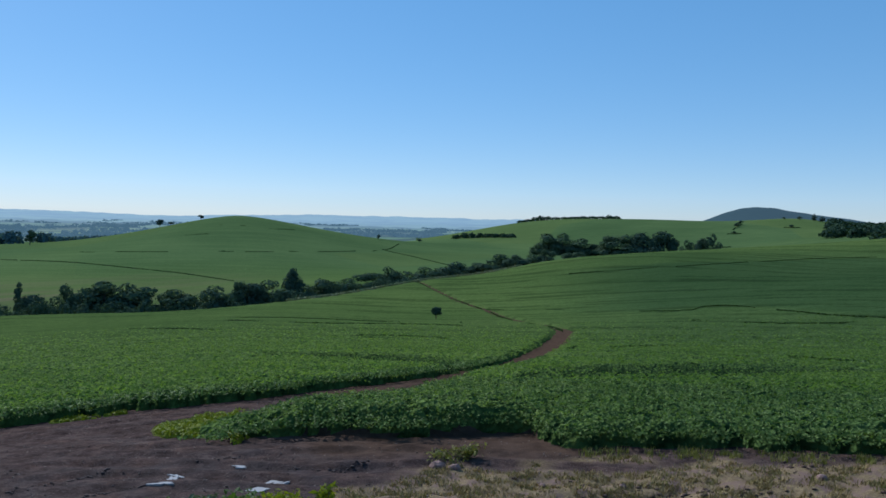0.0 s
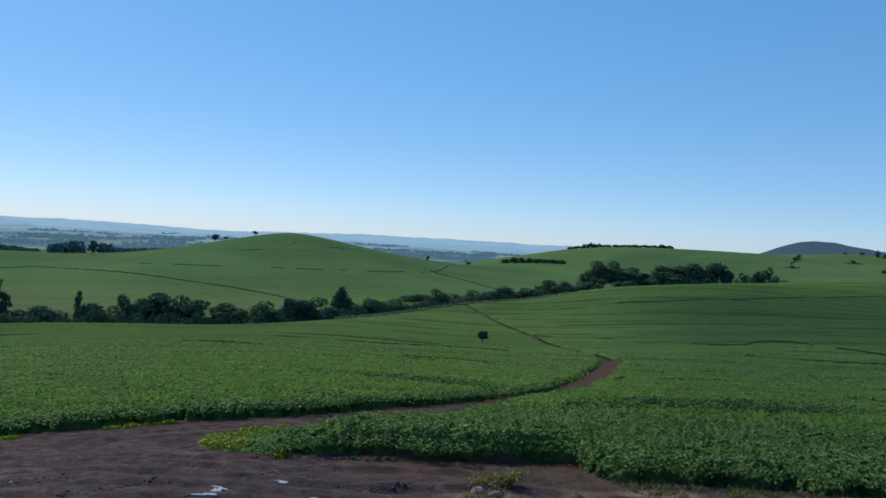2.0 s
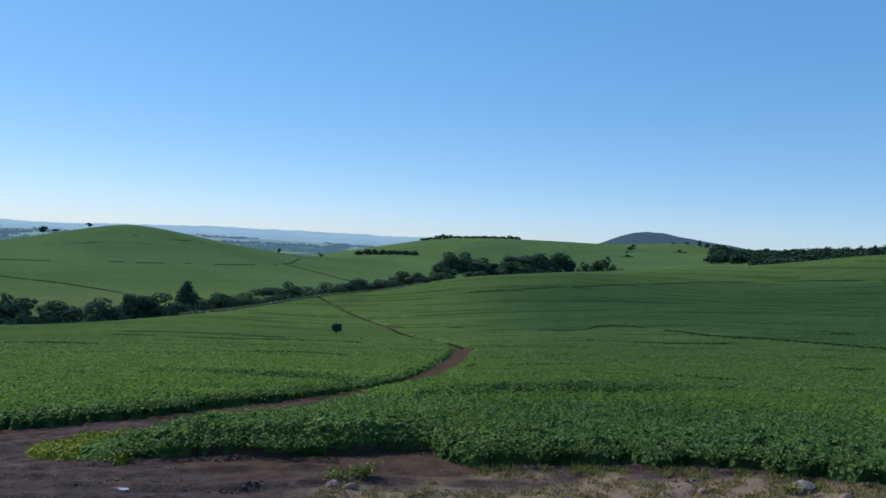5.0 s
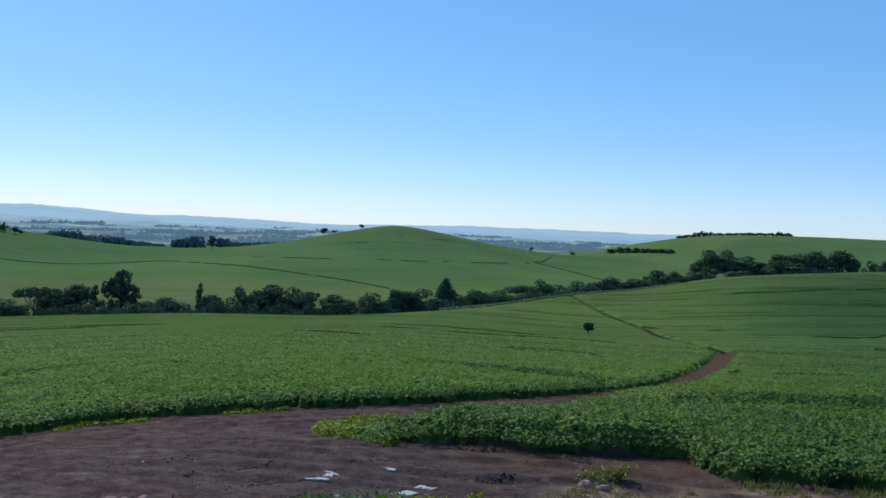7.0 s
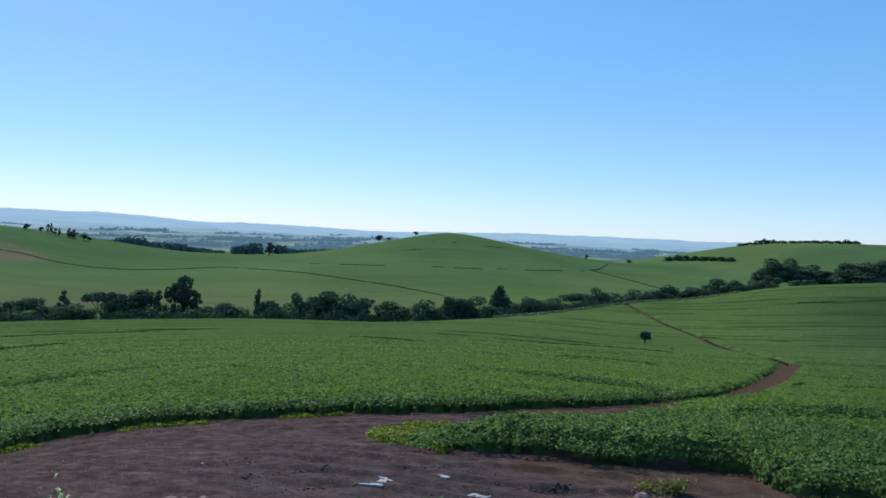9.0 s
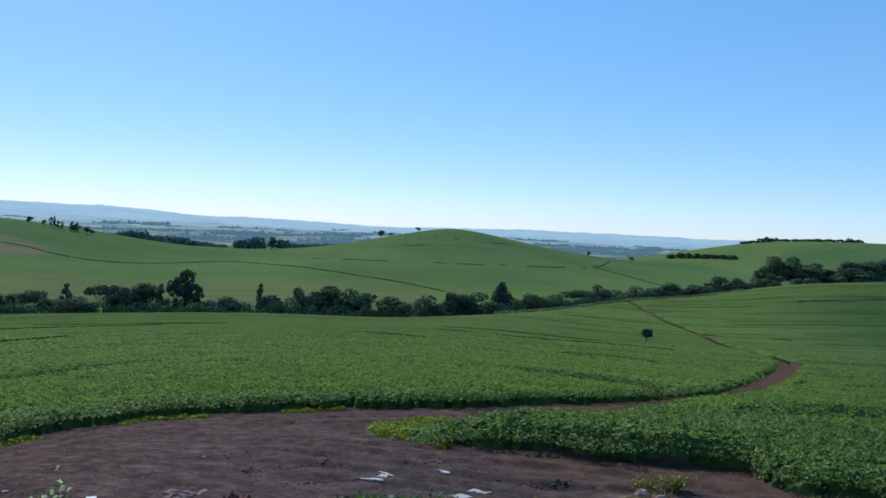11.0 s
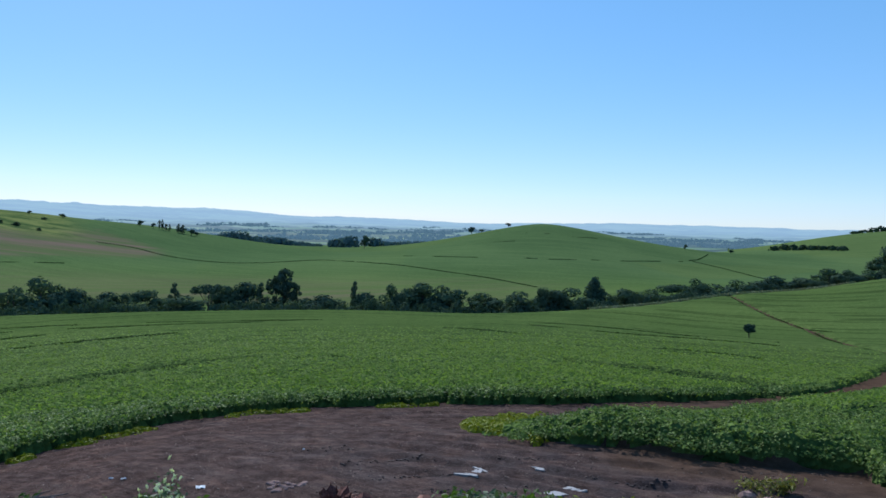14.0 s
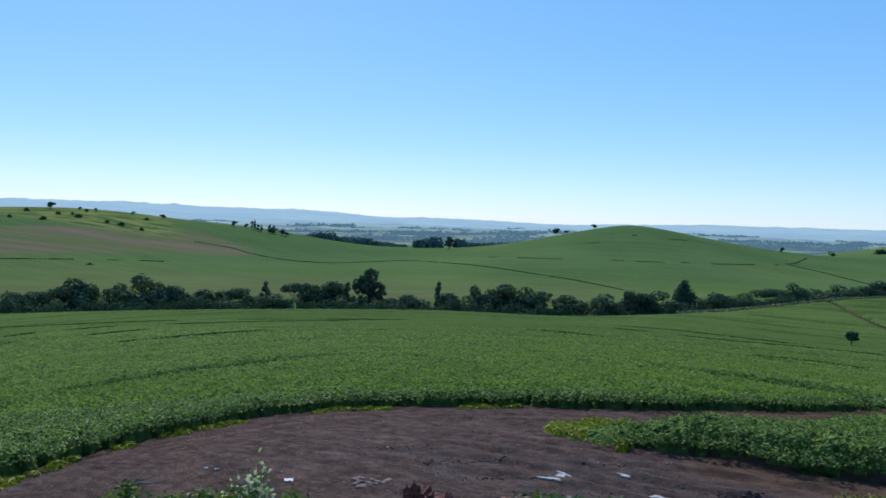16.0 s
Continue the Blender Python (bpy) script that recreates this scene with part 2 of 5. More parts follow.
# ---- materials ----
class Nodes:
    """Short-hand for building a node material."""

    def __init__(self, name):
        self.mat = bpy.data.materials.new(name)
        self.mat.use_nodes = True
        self.tree = self.mat.node_tree
        self.out = self.tree.nodes["Principled BSDF"]

    def node(self, kind, **inputs):
        n = self.tree.nodes.new("ShaderNode" + kind)
        for k, v in inputs.items():
            self.put(n, k.replace("_", " "), v)
        return n

    def put(self, n, key, v):
        sock = n.inputs[key]
        if isinstance(v, bpy.types.NodeSocket):
            self.tree.links.new(v, sock)
        else:
            sock.default_value = (*v, 1) if isinstance(v, tuple) and len(v) == 3 and sock.type == "RGBA" else v

    def place(self, sx=1.0, sy=1.0, sz=1.0, turn=0.0):
        g = self.tree.nodes.new("ShaderNodeTexCoord")
        m = self.tree.nodes.new("ShaderNodeMapping")
        m.vector_type = "TEXTURE"
        m.inputs["Scale"].default_value = (1 / sx, 1 / sy, 1 / sz)
        m.inputs["Rotation"].default_value = (0, 0, radians(turn))
        self.tree.links.new(g.outputs["Object"], m.inputs["Vector"])
        return m.outputs[0]

    def noise(self, scale, detail=4.0, rough=0.55, at=None):
        n = self.node("TexNoise", Scale=scale, Detail=detail, Roughness=rough)
        self.put(n, "Vector", at if at is not None else self.place())
        return n.outputs[0]

    def span(self, v, a, b, lo=0.0, hi=1.0):
        n = self.tree.nodes.new("ShaderNodeMapRange")
        n.interpolation_type = "SMOOTHSTEP"
        for i, q in enumerate((v, a, b, lo, hi)):
            if isinstance(q, bpy.types.NodeSocket):
                self.tree.links.new(q, n.inputs[i])
            else:
                n.inputs[i].default_value = q
        return n.outputs[0]

    def mix(self, f, a, b, mode="MIX"):
        n = self.tree.nodes.new("ShaderNodeMix")
        n.data_type, n.blend_type = "RGBA", mode
        for i, q in ((0, f), (6, a), (7, b)):
            if isinstance(q, bpy.types.NodeSocket):
                self.tree.links.new(q, n.inputs[i])
            else:
                n.inputs[i].default_value = (*q, 1) if isinstance(q, tuple) else q
        return n.outputs[2]

    def math(self, op, a, b=0.0):
        n = self.tree.nodes.new("ShaderNodeMath")
        n.operation = op
        for i, q in ((0, a), (1, b)):
            if isinstance(q, bpy.types.NodeSocket):
                self.tree.links.new(q, n.inputs[i])
            else:
                n.inputs[i].default_value = q
        return n.outputs[0]

    def attr(self, name):
        n = self.tree.nodes.new("ShaderNodeAttribute")
        n.attribute_name = name
        return n.outputs["Fac"]

    def island(self):
        return self.tree.nodes.new("ShaderNodeNewGeometry").outputs["Random Per Island"]

    def chance(self):
        return self.tree.nodes.new("ShaderNodeObjectInfo").outputs["Random"]

    def bump(self, h, strength, distance):
        n = self.node("Bump", Strength=strength, Distance=distance, Height=h)
        self.put(self.out, "Normal", n.outputs[0])

    def finish(self, colour, rough=0.8, spec=0.3):
        self.put(self.out, "Base Color", colour)
        self.put(self.out, "Roughness", rough)
        self.put(self.out, "Specular IOR Level", spec)
        return self.mat


def leaf_material(name, dark, light, rough=0.5, spec=0.4, patch=0.15, through_light=0.25, late_and_dim=False):
    n = Nodes(name)
    c = n.mix(n.island(), dark, light)
    if late_and_dim:
        # late-sown crop, and the off-sun dimness painted into the leaves
        c = n.mix(n.attr("late_and_dim"), c, n.mix(1.0, c, (0.62, 0.70, 0.78), "MULTIPLY"))
    c = n.mix(n.span(n.noise(patch, 3), 0.35, 0.7), c, n.mix(1.0, c, (0.75, 0.8, 0.7), "MULTIPLY"))
    m = n.finish(c, rough, spec)
    glow = n.node("BsdfTranslucent", Color=n.mix(1.0, c, (1.1, 1.25, 0.5), "MULTIPLY"))
    both = n.node("MixShader", Fac=through_light)
    n.tree.links.new(n.out.outputs[0], both.inputs[1])
    n.tree.links.new(glow.outputs[0], both.inputs[2])
    n.tree.links.new(both.outputs[0], n.tree.nodes["Material Output"].inputs[0])
    return m


def field_colour(n):
    """Crop seen from afar: contour rows, broad patches and a fine mottle."""
    broad = n.noise(0.006, 4)
    rows = n.noise(1.0, 5, 0.6, n.place(0.012, 0.16, 0.1, 8))
    fine = n.noise(0.8, 4, 0.65)
    c = n.mix(n.span(broad, 0.3, 0.7), (0.095, 0.136, 0.040), (0.128, 0.171, 0.050))
    c = n.mix(n.span(rows, 0.38, 0.66), n.mix(1.0, c, (0.84, 0.88, 0.85), "MULTIPLY"), c)
    c = n.mix(n.span(fine, 0.3, 0.75), n.mix(1.0, c, (0.80, 0.82, 0.78), "MULTIPLY"), n.mix(1.0, c, (1.12, 1.12, 1.1), "MULTIPLY"))
    return c, rows, fine


def ground_material():
    n = Nodes("ground")
    field, rows, fine = field_colour(n)
    # far fields: other crops parcel by parcel, blued to stand for haze
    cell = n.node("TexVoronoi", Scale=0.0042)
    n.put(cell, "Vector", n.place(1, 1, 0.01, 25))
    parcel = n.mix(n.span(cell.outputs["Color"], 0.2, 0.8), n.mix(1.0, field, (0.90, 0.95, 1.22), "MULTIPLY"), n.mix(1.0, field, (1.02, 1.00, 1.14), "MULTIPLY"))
    field = n.mix(n.attr("hazed_parcels"), field, parcel)
    stubble = n.mix(n.span(n.noise(1.0, 4, 0.6, n.place(0.005, 0.085, 0.02, 54)), 0.40, 0.58), (0.112, 0.126, 0.050), (0.178, 0.122, 0.090))
    field = n.mix(n.attr("stubble"), field, stubble)
    field = n.mix(n.attr("scrub"), field, n.mix(n.span(n.noise(1.0, 5, 0.7, n.place(0.03, 0.07, 0.02, 54)), 0.40, 0.60), (0.062, 0.095, 0.030), (0.190, 0.205, 0.062)))
    grain, clods, streak = n.noise(9, 6, 0.7), n.noise(1.6, 5, 0.6), n.noise(1.0, 4, 0.6, n.place(0.4, 1.1, 0.5, -6))
    soil = n.mix(n.span(clods, 0.3, 0.7), (0.054, 0.037, 0.031), (0.099, 0.067, 0.056))
    soil = n.mix(n.span(streak, 0.5, 0.75), soil, (0.112, 0.083, 0.072))
    soil = n.mix(n.span(n.noise(1.0, 5, 0.7, n.place(1.7, 3.4, 1.0, -10)), 0.47, 0.57), soil, n.mix(1.0, soil, (0.66, 0.66, 0.68), "MULTIPLY"))
    soil = n.mix(n.span(n.noise(4.2, 6, 0.75), 0.50, 0.62), soil, n.mix(1.0, soil, (0.74, 0.72, 0.72), "MULTIPLY"))
    soil = n.mix(n.attr("rut"), soil, n.mix(1.0, soil, (1.22, 1.18, 1.15), "MULTIPLY"))
    soil = n.mix(n.span(n.noise(0.7, 5, 0.7), 0.5, 0.62), soil, n.mix(1.0, soil, (1.25, 1.18, 1.12), "MULTIPLY"))
    soil = n.mix(n.span(grain, 0.6, 0.85), soil, (0.200, 0.152, 0.130))
    soil = n.mix(n.span(n.noise(30, 3, 0.75), 0.58, 0.68), soil, (0.210, 0.165, 0.140))
    soil = n.mix(n.span(n.noise(17, 4, 0.7), 0.46, 0.6), soil, n.mix(1.0, soil, (0.80, 0.79, 0.79), "MULTIPLY"))
    wet = n.attr("wet")
    soil = n.mix(wet, soil, n.mix(1.0, soil, (0.68, 0.66, 0.70), "MULTIPLY"))
    litter = n.mix(n.span(n.noise(14, 5, 0.7), 0.4, 0.65), (0.150, 0.105, 0.060), (0.270, 0.200, 0.105))
    dry = n.mix(n.span(n.noise(2.3, 6, 0.65), 0.44, 0.62), litter, (0.185, 0.122, 0.096))
    path = n.mix(n.span(clods, 0.3, 0.7), (0.058, 0.036, 0.024), (0.098, 0.061, 0.040))
    soil = n.mix(n.attr("path"), soil, path)
    c = n.mix(n.attr("soil"), field, soil)
    c = n.mix(n.attr("dry"), c, dry)
    n.bump(n.math("ADD", n.math("MULTIPLY", grain, 0.6), clods), 0.6, 0.10)
    return n.finish(c, n.mix(wet, (0.92, 0.92, 0.92), (0.7, 0.7, 0.7)), n.math("MULTIPLY", wet, 0.04))


def canopy_material():
    n = Nodes("soybean canopy")
    c, rows, fine = field_colour(n)
    # same darkening on the canopy: late-sown crop plus painted off-sun dimness
    c = n.mix(n.attr("late_and_dim"), c, n.mix(1.0, c, (0.58, 0.67, 0.85), "MULTIPLY"))
    # gaps and thin rows go near-black: shade between plants put in the colour
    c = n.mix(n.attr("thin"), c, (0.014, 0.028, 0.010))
    leaf = n.node("TexVoronoi", Scale=5.5)
    n.put(leaf, "Vector", n.place())
    c = n.mix(leaf.outputs["Color"], n.mix(1.0, c, (0.74, 0.78, 0.74), "MULTIPLY"), n.mix(1.0, c, (1.2, 1.18, 1.15), "MULTIPLY"))
    n.bump(n.math("ADD", fine, leaf.outputs["Distance"]), 0.8, 0.25)
    return n.finish(c, 0.85, 0.0)


def plain_material(name, dark, light, scale, rough=0.85, spec=0.25, bump=0.3, depth=0.02, detail=5):
    n = Nodes(name)
    g = n.noise(scale, detail, 0.65)
    c = n.mix(n.span(g, 0.3, 0.7), dark, light)
    c = n.mix(n.span(n.noise(scale * 0.17, 3), 0.4, 0.7), c, n.mix(1.0, c, (0.7, 0.7, 0.72), "MULTIPLY"))
    n.bump(g, bump, depth)
    return n.finish(c, rough, spec)


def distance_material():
    """The plain and hills some kilometres away, their haze mixed in as blue emission."""
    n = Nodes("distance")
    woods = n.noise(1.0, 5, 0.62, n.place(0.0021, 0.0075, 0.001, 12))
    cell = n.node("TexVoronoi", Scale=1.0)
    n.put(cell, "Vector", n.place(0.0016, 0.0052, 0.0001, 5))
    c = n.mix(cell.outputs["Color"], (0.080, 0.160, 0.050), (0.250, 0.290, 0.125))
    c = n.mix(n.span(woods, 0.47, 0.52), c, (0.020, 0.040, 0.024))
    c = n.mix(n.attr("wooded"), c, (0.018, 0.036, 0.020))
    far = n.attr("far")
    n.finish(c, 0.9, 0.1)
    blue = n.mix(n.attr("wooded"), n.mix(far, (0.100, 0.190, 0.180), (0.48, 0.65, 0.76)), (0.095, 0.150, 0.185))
    haze_glow = n.node("Emission", Color=blue, Strength=0.84)
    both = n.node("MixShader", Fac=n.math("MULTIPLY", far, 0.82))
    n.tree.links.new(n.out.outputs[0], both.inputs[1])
    n.tree.links.new(haze_glow.outputs[0], both.inputs[2])
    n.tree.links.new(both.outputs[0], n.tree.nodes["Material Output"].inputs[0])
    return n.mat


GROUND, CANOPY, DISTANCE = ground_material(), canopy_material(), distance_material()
SOY = leaf_material("soybean leaf", (0.058, 0.098, 0.020), (0.270, 0.335, 0.096), 0.5, 0.045, 0.25, 0.34, True)
SOY_FIELD = leaf_material("matt soybean leaf", (0.138, 0.200, 0.042), (0.232, 0.300, 0.072), 0.7, 0.025, 0.25, 0.42, True)
WEED = leaf_material("yellow-green weed", (0.165, 0.190, 0.012), (0.320, 0.320, 0.020), 0.6, 0.1, 0.6)
FOLIAGE = leaf_material("tree foliage", (0.068, 0.096, 0.064), (0.092, 0.126, 0.078), 0.9, 0.0, 0.12, 0.16)
FOLIAGE_DARK = leaf_material("dark tree foliage", (0.054, 0.080, 0.058), (0.074, 0.104, 0.070), 0.9, 0.0, 0.12, 0.14)
FOLIAGE_PALE = leaf_material("grey-green tree foliage", (0.062, 0.086, 0.062), (0.084, 0.112, 0.078), 0.9, 0.0, 0.12, 0.16)
FAR_WOOD = leaf_material("far woodland foliage", (0.038, 0.062, 0.042), (0.056, 0.086, 0.054), 0.8, 0.02, 0.05, 0.2)
BUSH = leaf_material("bush leaf", (0.052, 0.092, 0.016), (0.130, 0.185, 0.034), 0.55, 0.2, 1.0, 0.4)
BUSH_PALE = leaf_material("pale bush leaf", (0.064, 0.104, 0.044), (0.170, 0.215, 0.105), 0.55, 0.2, 1.0)
STRAW = leaf_material("dry grass", (0.205, 0.142, 0.060), (0.420, 0.315, 0.145), 0.8, 0.1, 0.8, 0.08)
VERGE = leaf_material("verge grass", (0.135, 0.132, 0.030), (0.300, 0.265, 0.075), 0.7, 0.2, 0.8)
BARK = plain_material("bark", (0.045, 0.034, 0.026), (0.120, 0.095, 0.075), 6)
STUMP_WOOD = plain_material("charred wood", (0.050, 0.017, 0.013), (0.190, 0.068, 0.048), 18, 0.9)
STONE = plain_material("red stone", (0.130, 0.050, 0.032), (0.300, 0.135, 0.085), 7)
STONE_PINK = plain_material("pinkish stone", (0.190, 0.120, 0.098), (0.370, 0.245, 0.205), 9, 0.95, 0.05)
STONE_DARK = plain_material("dark stone", (0.085, 0.066, 0.052), (0.190, 0.150, 0.118), 7)
STONE_PALE = plain_material("pale stone", (0.150, 0.110, 0.090), (0.320, 0.250, 0.200), 9, 0.9, 0.1)
CLOD = plain_material("soil clod", (0.062, 0.044, 0.037), (0.120, 0.083, 0.070), 11, 0.95)
STUMP_EARTH = plain_material("dark earth", (0.075, 0.050, 0.038), (0.165, 0.110, 0.080), 9, 0.95, 0.05)
PAPER = plain_material("white litter", (0.550, 0.550, 0.560), (0.800, 0.800, 0.800), 5, 0.6)
PETAL = leaf_material("white petal", (0.700, 0.690, 0.640), (0.850, 0.840, 0.790), 0.7, 0.1, 1.0, 0.45)
# dark green that stands for the shaded crop face along terraces
BANK_SHADE = leaf_material("shaded contour bank grass", (0.044, 0.076, 0.020), (0.072, 0.112, 0.032), 0.7, 0.2, 0.1)


def water_material():
    n = Nodes("puddle water")
    n.bump(n.noise(6, 2), 0.05, 0.01)
    # pale base colour stands in for the sky mirrored in the water
    return n.finish((0.40, 0.36, 0.33), 0.35, 0.1)


WATER = water_material()


# ---- mesh helpers ----
def mesh_from(name, verts, faces, material):
    """A mesh from arrays: verts n x 3, faces m x k (all with k corners)."""
    verts, faces = np.asarray(verts, np.float32), np.asarray(faces, np.int32)
    me = bpy.data.meshes.new(name)
    me.vertices.add(len(verts))
    me.vertices.foreach_set("co", verts.ravel())
    k = faces.shape[1]
    me.loops.add(faces.size)
    me.loops.foreach_set("vertex_index", faces.ravel())
    me.polygons.add(len(faces))
    me.polygons.foreach_set("loop_start", np.arange(0, faces.size, k, dtype=np.int32))
    me.update(calc_edges=True)
    me.materials.append(material)
    return me


def smooth(me):
    me.polygons.foreach_set("use_smooth", np.ones(len(me.polygons), bool))
    return me


def add_attr(me, name, values):
    me.attributes.new(name, "FLOAT", "POINT").data.foreach_set("value", np.asarray(values, np.float32))


def part(name, data, parent=None, label=""):
    """One mesh object, under a thing where one is given."""
    ob = new(name, data)
    if parent is not None:
        ob.parent = parent
    return tagged(ob, label)


def thing(name, label, category, place, group="", kind="", turn=0.0, size=(1, 1, 1)):
    """An empty at the base of a thing."""
    ob = new(name)
    ob.empty_display_size = 0.2
    ob.matrix_basis = Matrix.LocRotScale(place, Euler((0, 0, turn)), size)
    return tagged(ob, label, category, group, kind)


def leaves(rng, centres, normals, size, ratio=1.5, shape="leaf"):
    """Leaf blades at the centres, facing along the normals with a random turn."""
    n = len(centres)
    nn = normals / np.linalg.norm(normals, axis=1, keepdims=True)
    ref = rng.normal(size=(n, 3))
    u = np.cross(nn, ref)
    u /= np.linalg.norm(u, axis=1, keepdims=True)
    v = np.cross(nn, u)
    size = np.broadcast_to(size, (n,))[:, None]
    if shape == "leaf":
        outline = [(0, -0.5, 0), (0.34, -0.05, 0.10), (0, 0.5, -0.06), (-0.34, -0.05, 0.10)]
    else:
        outline = [(-0.5, -0.42, 0.05), (0.42, -0.5, -0.08), (0.5, 0.4, 0.06), (-0.4, 0.5, -0.05)]
    pts = np.stack([centres + size * (a * u + b * ratio * v + c * nn) for a, b, c in outline], 1)
    if shape == "leaf":
        base = np.arange(n)[:, None] * 4
        faces = np.concatenate([base + [0, 1, 2], base + [0, 2, 3]], 0)
        return pts.reshape(-1, 3), faces
    return pts.reshape(-1, 3), np.arange(n * 4).reshape(n, 4)


def tube(bm, points, radii, sides=7):
    """A tapered, bent tube through the points."""
    rings = []
    for i, p in enumerate(points):
        p = Vector(p)
        d = (Vector(points[min(i + 1, len(points) - 1)]) - Vector(points[max(i - 1, 0)])).normalized()
        s = d.orthogonal().normalized()
        t = d.cross(s)
        rings.append([bm.verts.new(p + radii[i] * (math.cos(k * 2 * math.pi / sides) * s + math.sin(k * 2 * math.pi / sides) * t)) for k in range(sides)])
    for a, b in zip(rings[:-1], rings[1:]):
        off = min(range(sides), key=lambda o: sum((a[k].co - b[(k + o) % sides].co).length for k in range(sides)))
        for k in range(sides):
            bm.faces.new((a[k], a[(k + 1) % sides], b[(k + 1 + off) % sides], b[(k + off) % sides]))
    bm.faces.new(rings[-1])
    bm.faces.new(rings[0][::-1])


def bm_mesh(name, bm, material, shade=False):
    bmesh.ops.recalc_face_normals(bm, faces=bm.faces)
    me = bpy.data.meshes.new(name)
    bm.to_mesh(me)
    bm.free()
    me.materials.append(material)
    return smooth(me) if shade else me


# ---- ground: one sheet to the horizon ----
def fan(bearings, ranges):
    b, r = np.meshgrid(np.radians(bearings), ranges, indexing="ij")
    return -np.sin(b) * r, np.cos(b) * r


def steps(a, b, ratio):
    return np.exp(np.linspace(math.log(a), math.log(b), int(math.log(b / a) / math.log(ratio)) + 2))


VIEW = np.concatenate([np.arange(-56, 70.01, 0.25)])
AROUND = np.concatenate([np.arange(-180, -56, 4.0), VIEW, np.arange(73, 180, 4.0)])
NEARBY = np.concatenate([[0.0, 2, 4, 6, 8], steps(9.5, 40, 1.006)[:-1], steps(40, 700, 1.013)[:-1], steps(700, 4950, 1.022)])


def relief(x, y, bare, dry):
    """Ruts, clods and small lumps of the bare yard and the bank."""
    r = np.hypot(x, y)
    z = bare * (0.007 * ripple(x, y * 1.6, 2.1, 3) + 0.009 * ripple(x, y * 1.8, 0.8, 4) + 0.012 * ripple(x, y * 1.3, 0.3, 5))
    for shift in (-0.8, 0.8):
        line = TRACK_XY[:12] * 1.0
        z = z - bare * 0.06 * np.exp(-(off_line(x - shift * 0.3, y - shift, line) / 0.22) ** 2)
    # wheel ruts that cross the wet corner of the yard
    for c, w, d in ((19.6, 0.22, 0.10), (21.0, 0.20, 0.09), (18.3, 0.22, 0.10), (22.3, 0.2, 0.07), (17.3, 0.2, 0.08)):
        line = c + 0.35 * np.sin(x * 0.55 + c) - 0.035 * x
        z = z + bare * d * (np.exp(-((y - line - 0.45) / w) ** 2) - np.exp(-((y - line) / w) ** 2)) * ramp(-15, -8, x) * ramp(6, 0, x) * (0.6 + 0.5 * ripple(x, y, 2.5, 6))
    z = z + dry * (0.06 * ripple(x, y, 1.9, 2) + 0.03 * ripple(x, y, 0.7, 4))
    return z * ramp(60, 30, r)


def masks(x, y):
    r, b = np.hypot(x, y), np.degrees(np.arctan2(-x, y))
    inside = lay(x, y)
    bare = 1 - ramp(0.8, 1.1, inside)
    bare = bare * (r < hermite(STREAM[:, 0], STREAM[:, 1], b) - 40)
    edge = np.interp(b, [-60, -36, -24, -16, -7, 0.5, 8, 14, 70], [22, 21.6, 21.4, 20.6, 19.9, 19.6, 17.2, 8.0, 5.0]) + 0.7 * ripple(x, y, 2.2, 2)
    dry = ramp(0.6, -0.5, r - edge) * bare
    end = hermite(STREAM[:, 0], STREAM[:, 1], b) - np.interp(b, [-30, -12, -9, -6, -1, 4, 14, 20, 26, 36, 60], [20, 30, 80, 108, 64, 58, 65, 59, 54, 55, 50])
    dry = np.maximum(dry, 0.8 * ramp(-1.5, 0, r - end) * ramp(7, 4, r - end) * (b < 24) * (b > -12))
    return inside, bare, dry


def ground_height(x, y):
    """The ground with its small relief, for resting things on."""
    x, y = np.atleast_1d(np.asarray(x, float)), np.atleast_1d(np.asarray(y, float))
    inside, bare, dry = masks(x, y)
    return height(x, y) + relief(x, y, bare * (1 - dry), dry)


def on_ground(bearing, r, sink=0.0):
    x, y = spot(bearing, r)
    return Vector((x, y, float(ground_height(x, y)[0]) - sink))


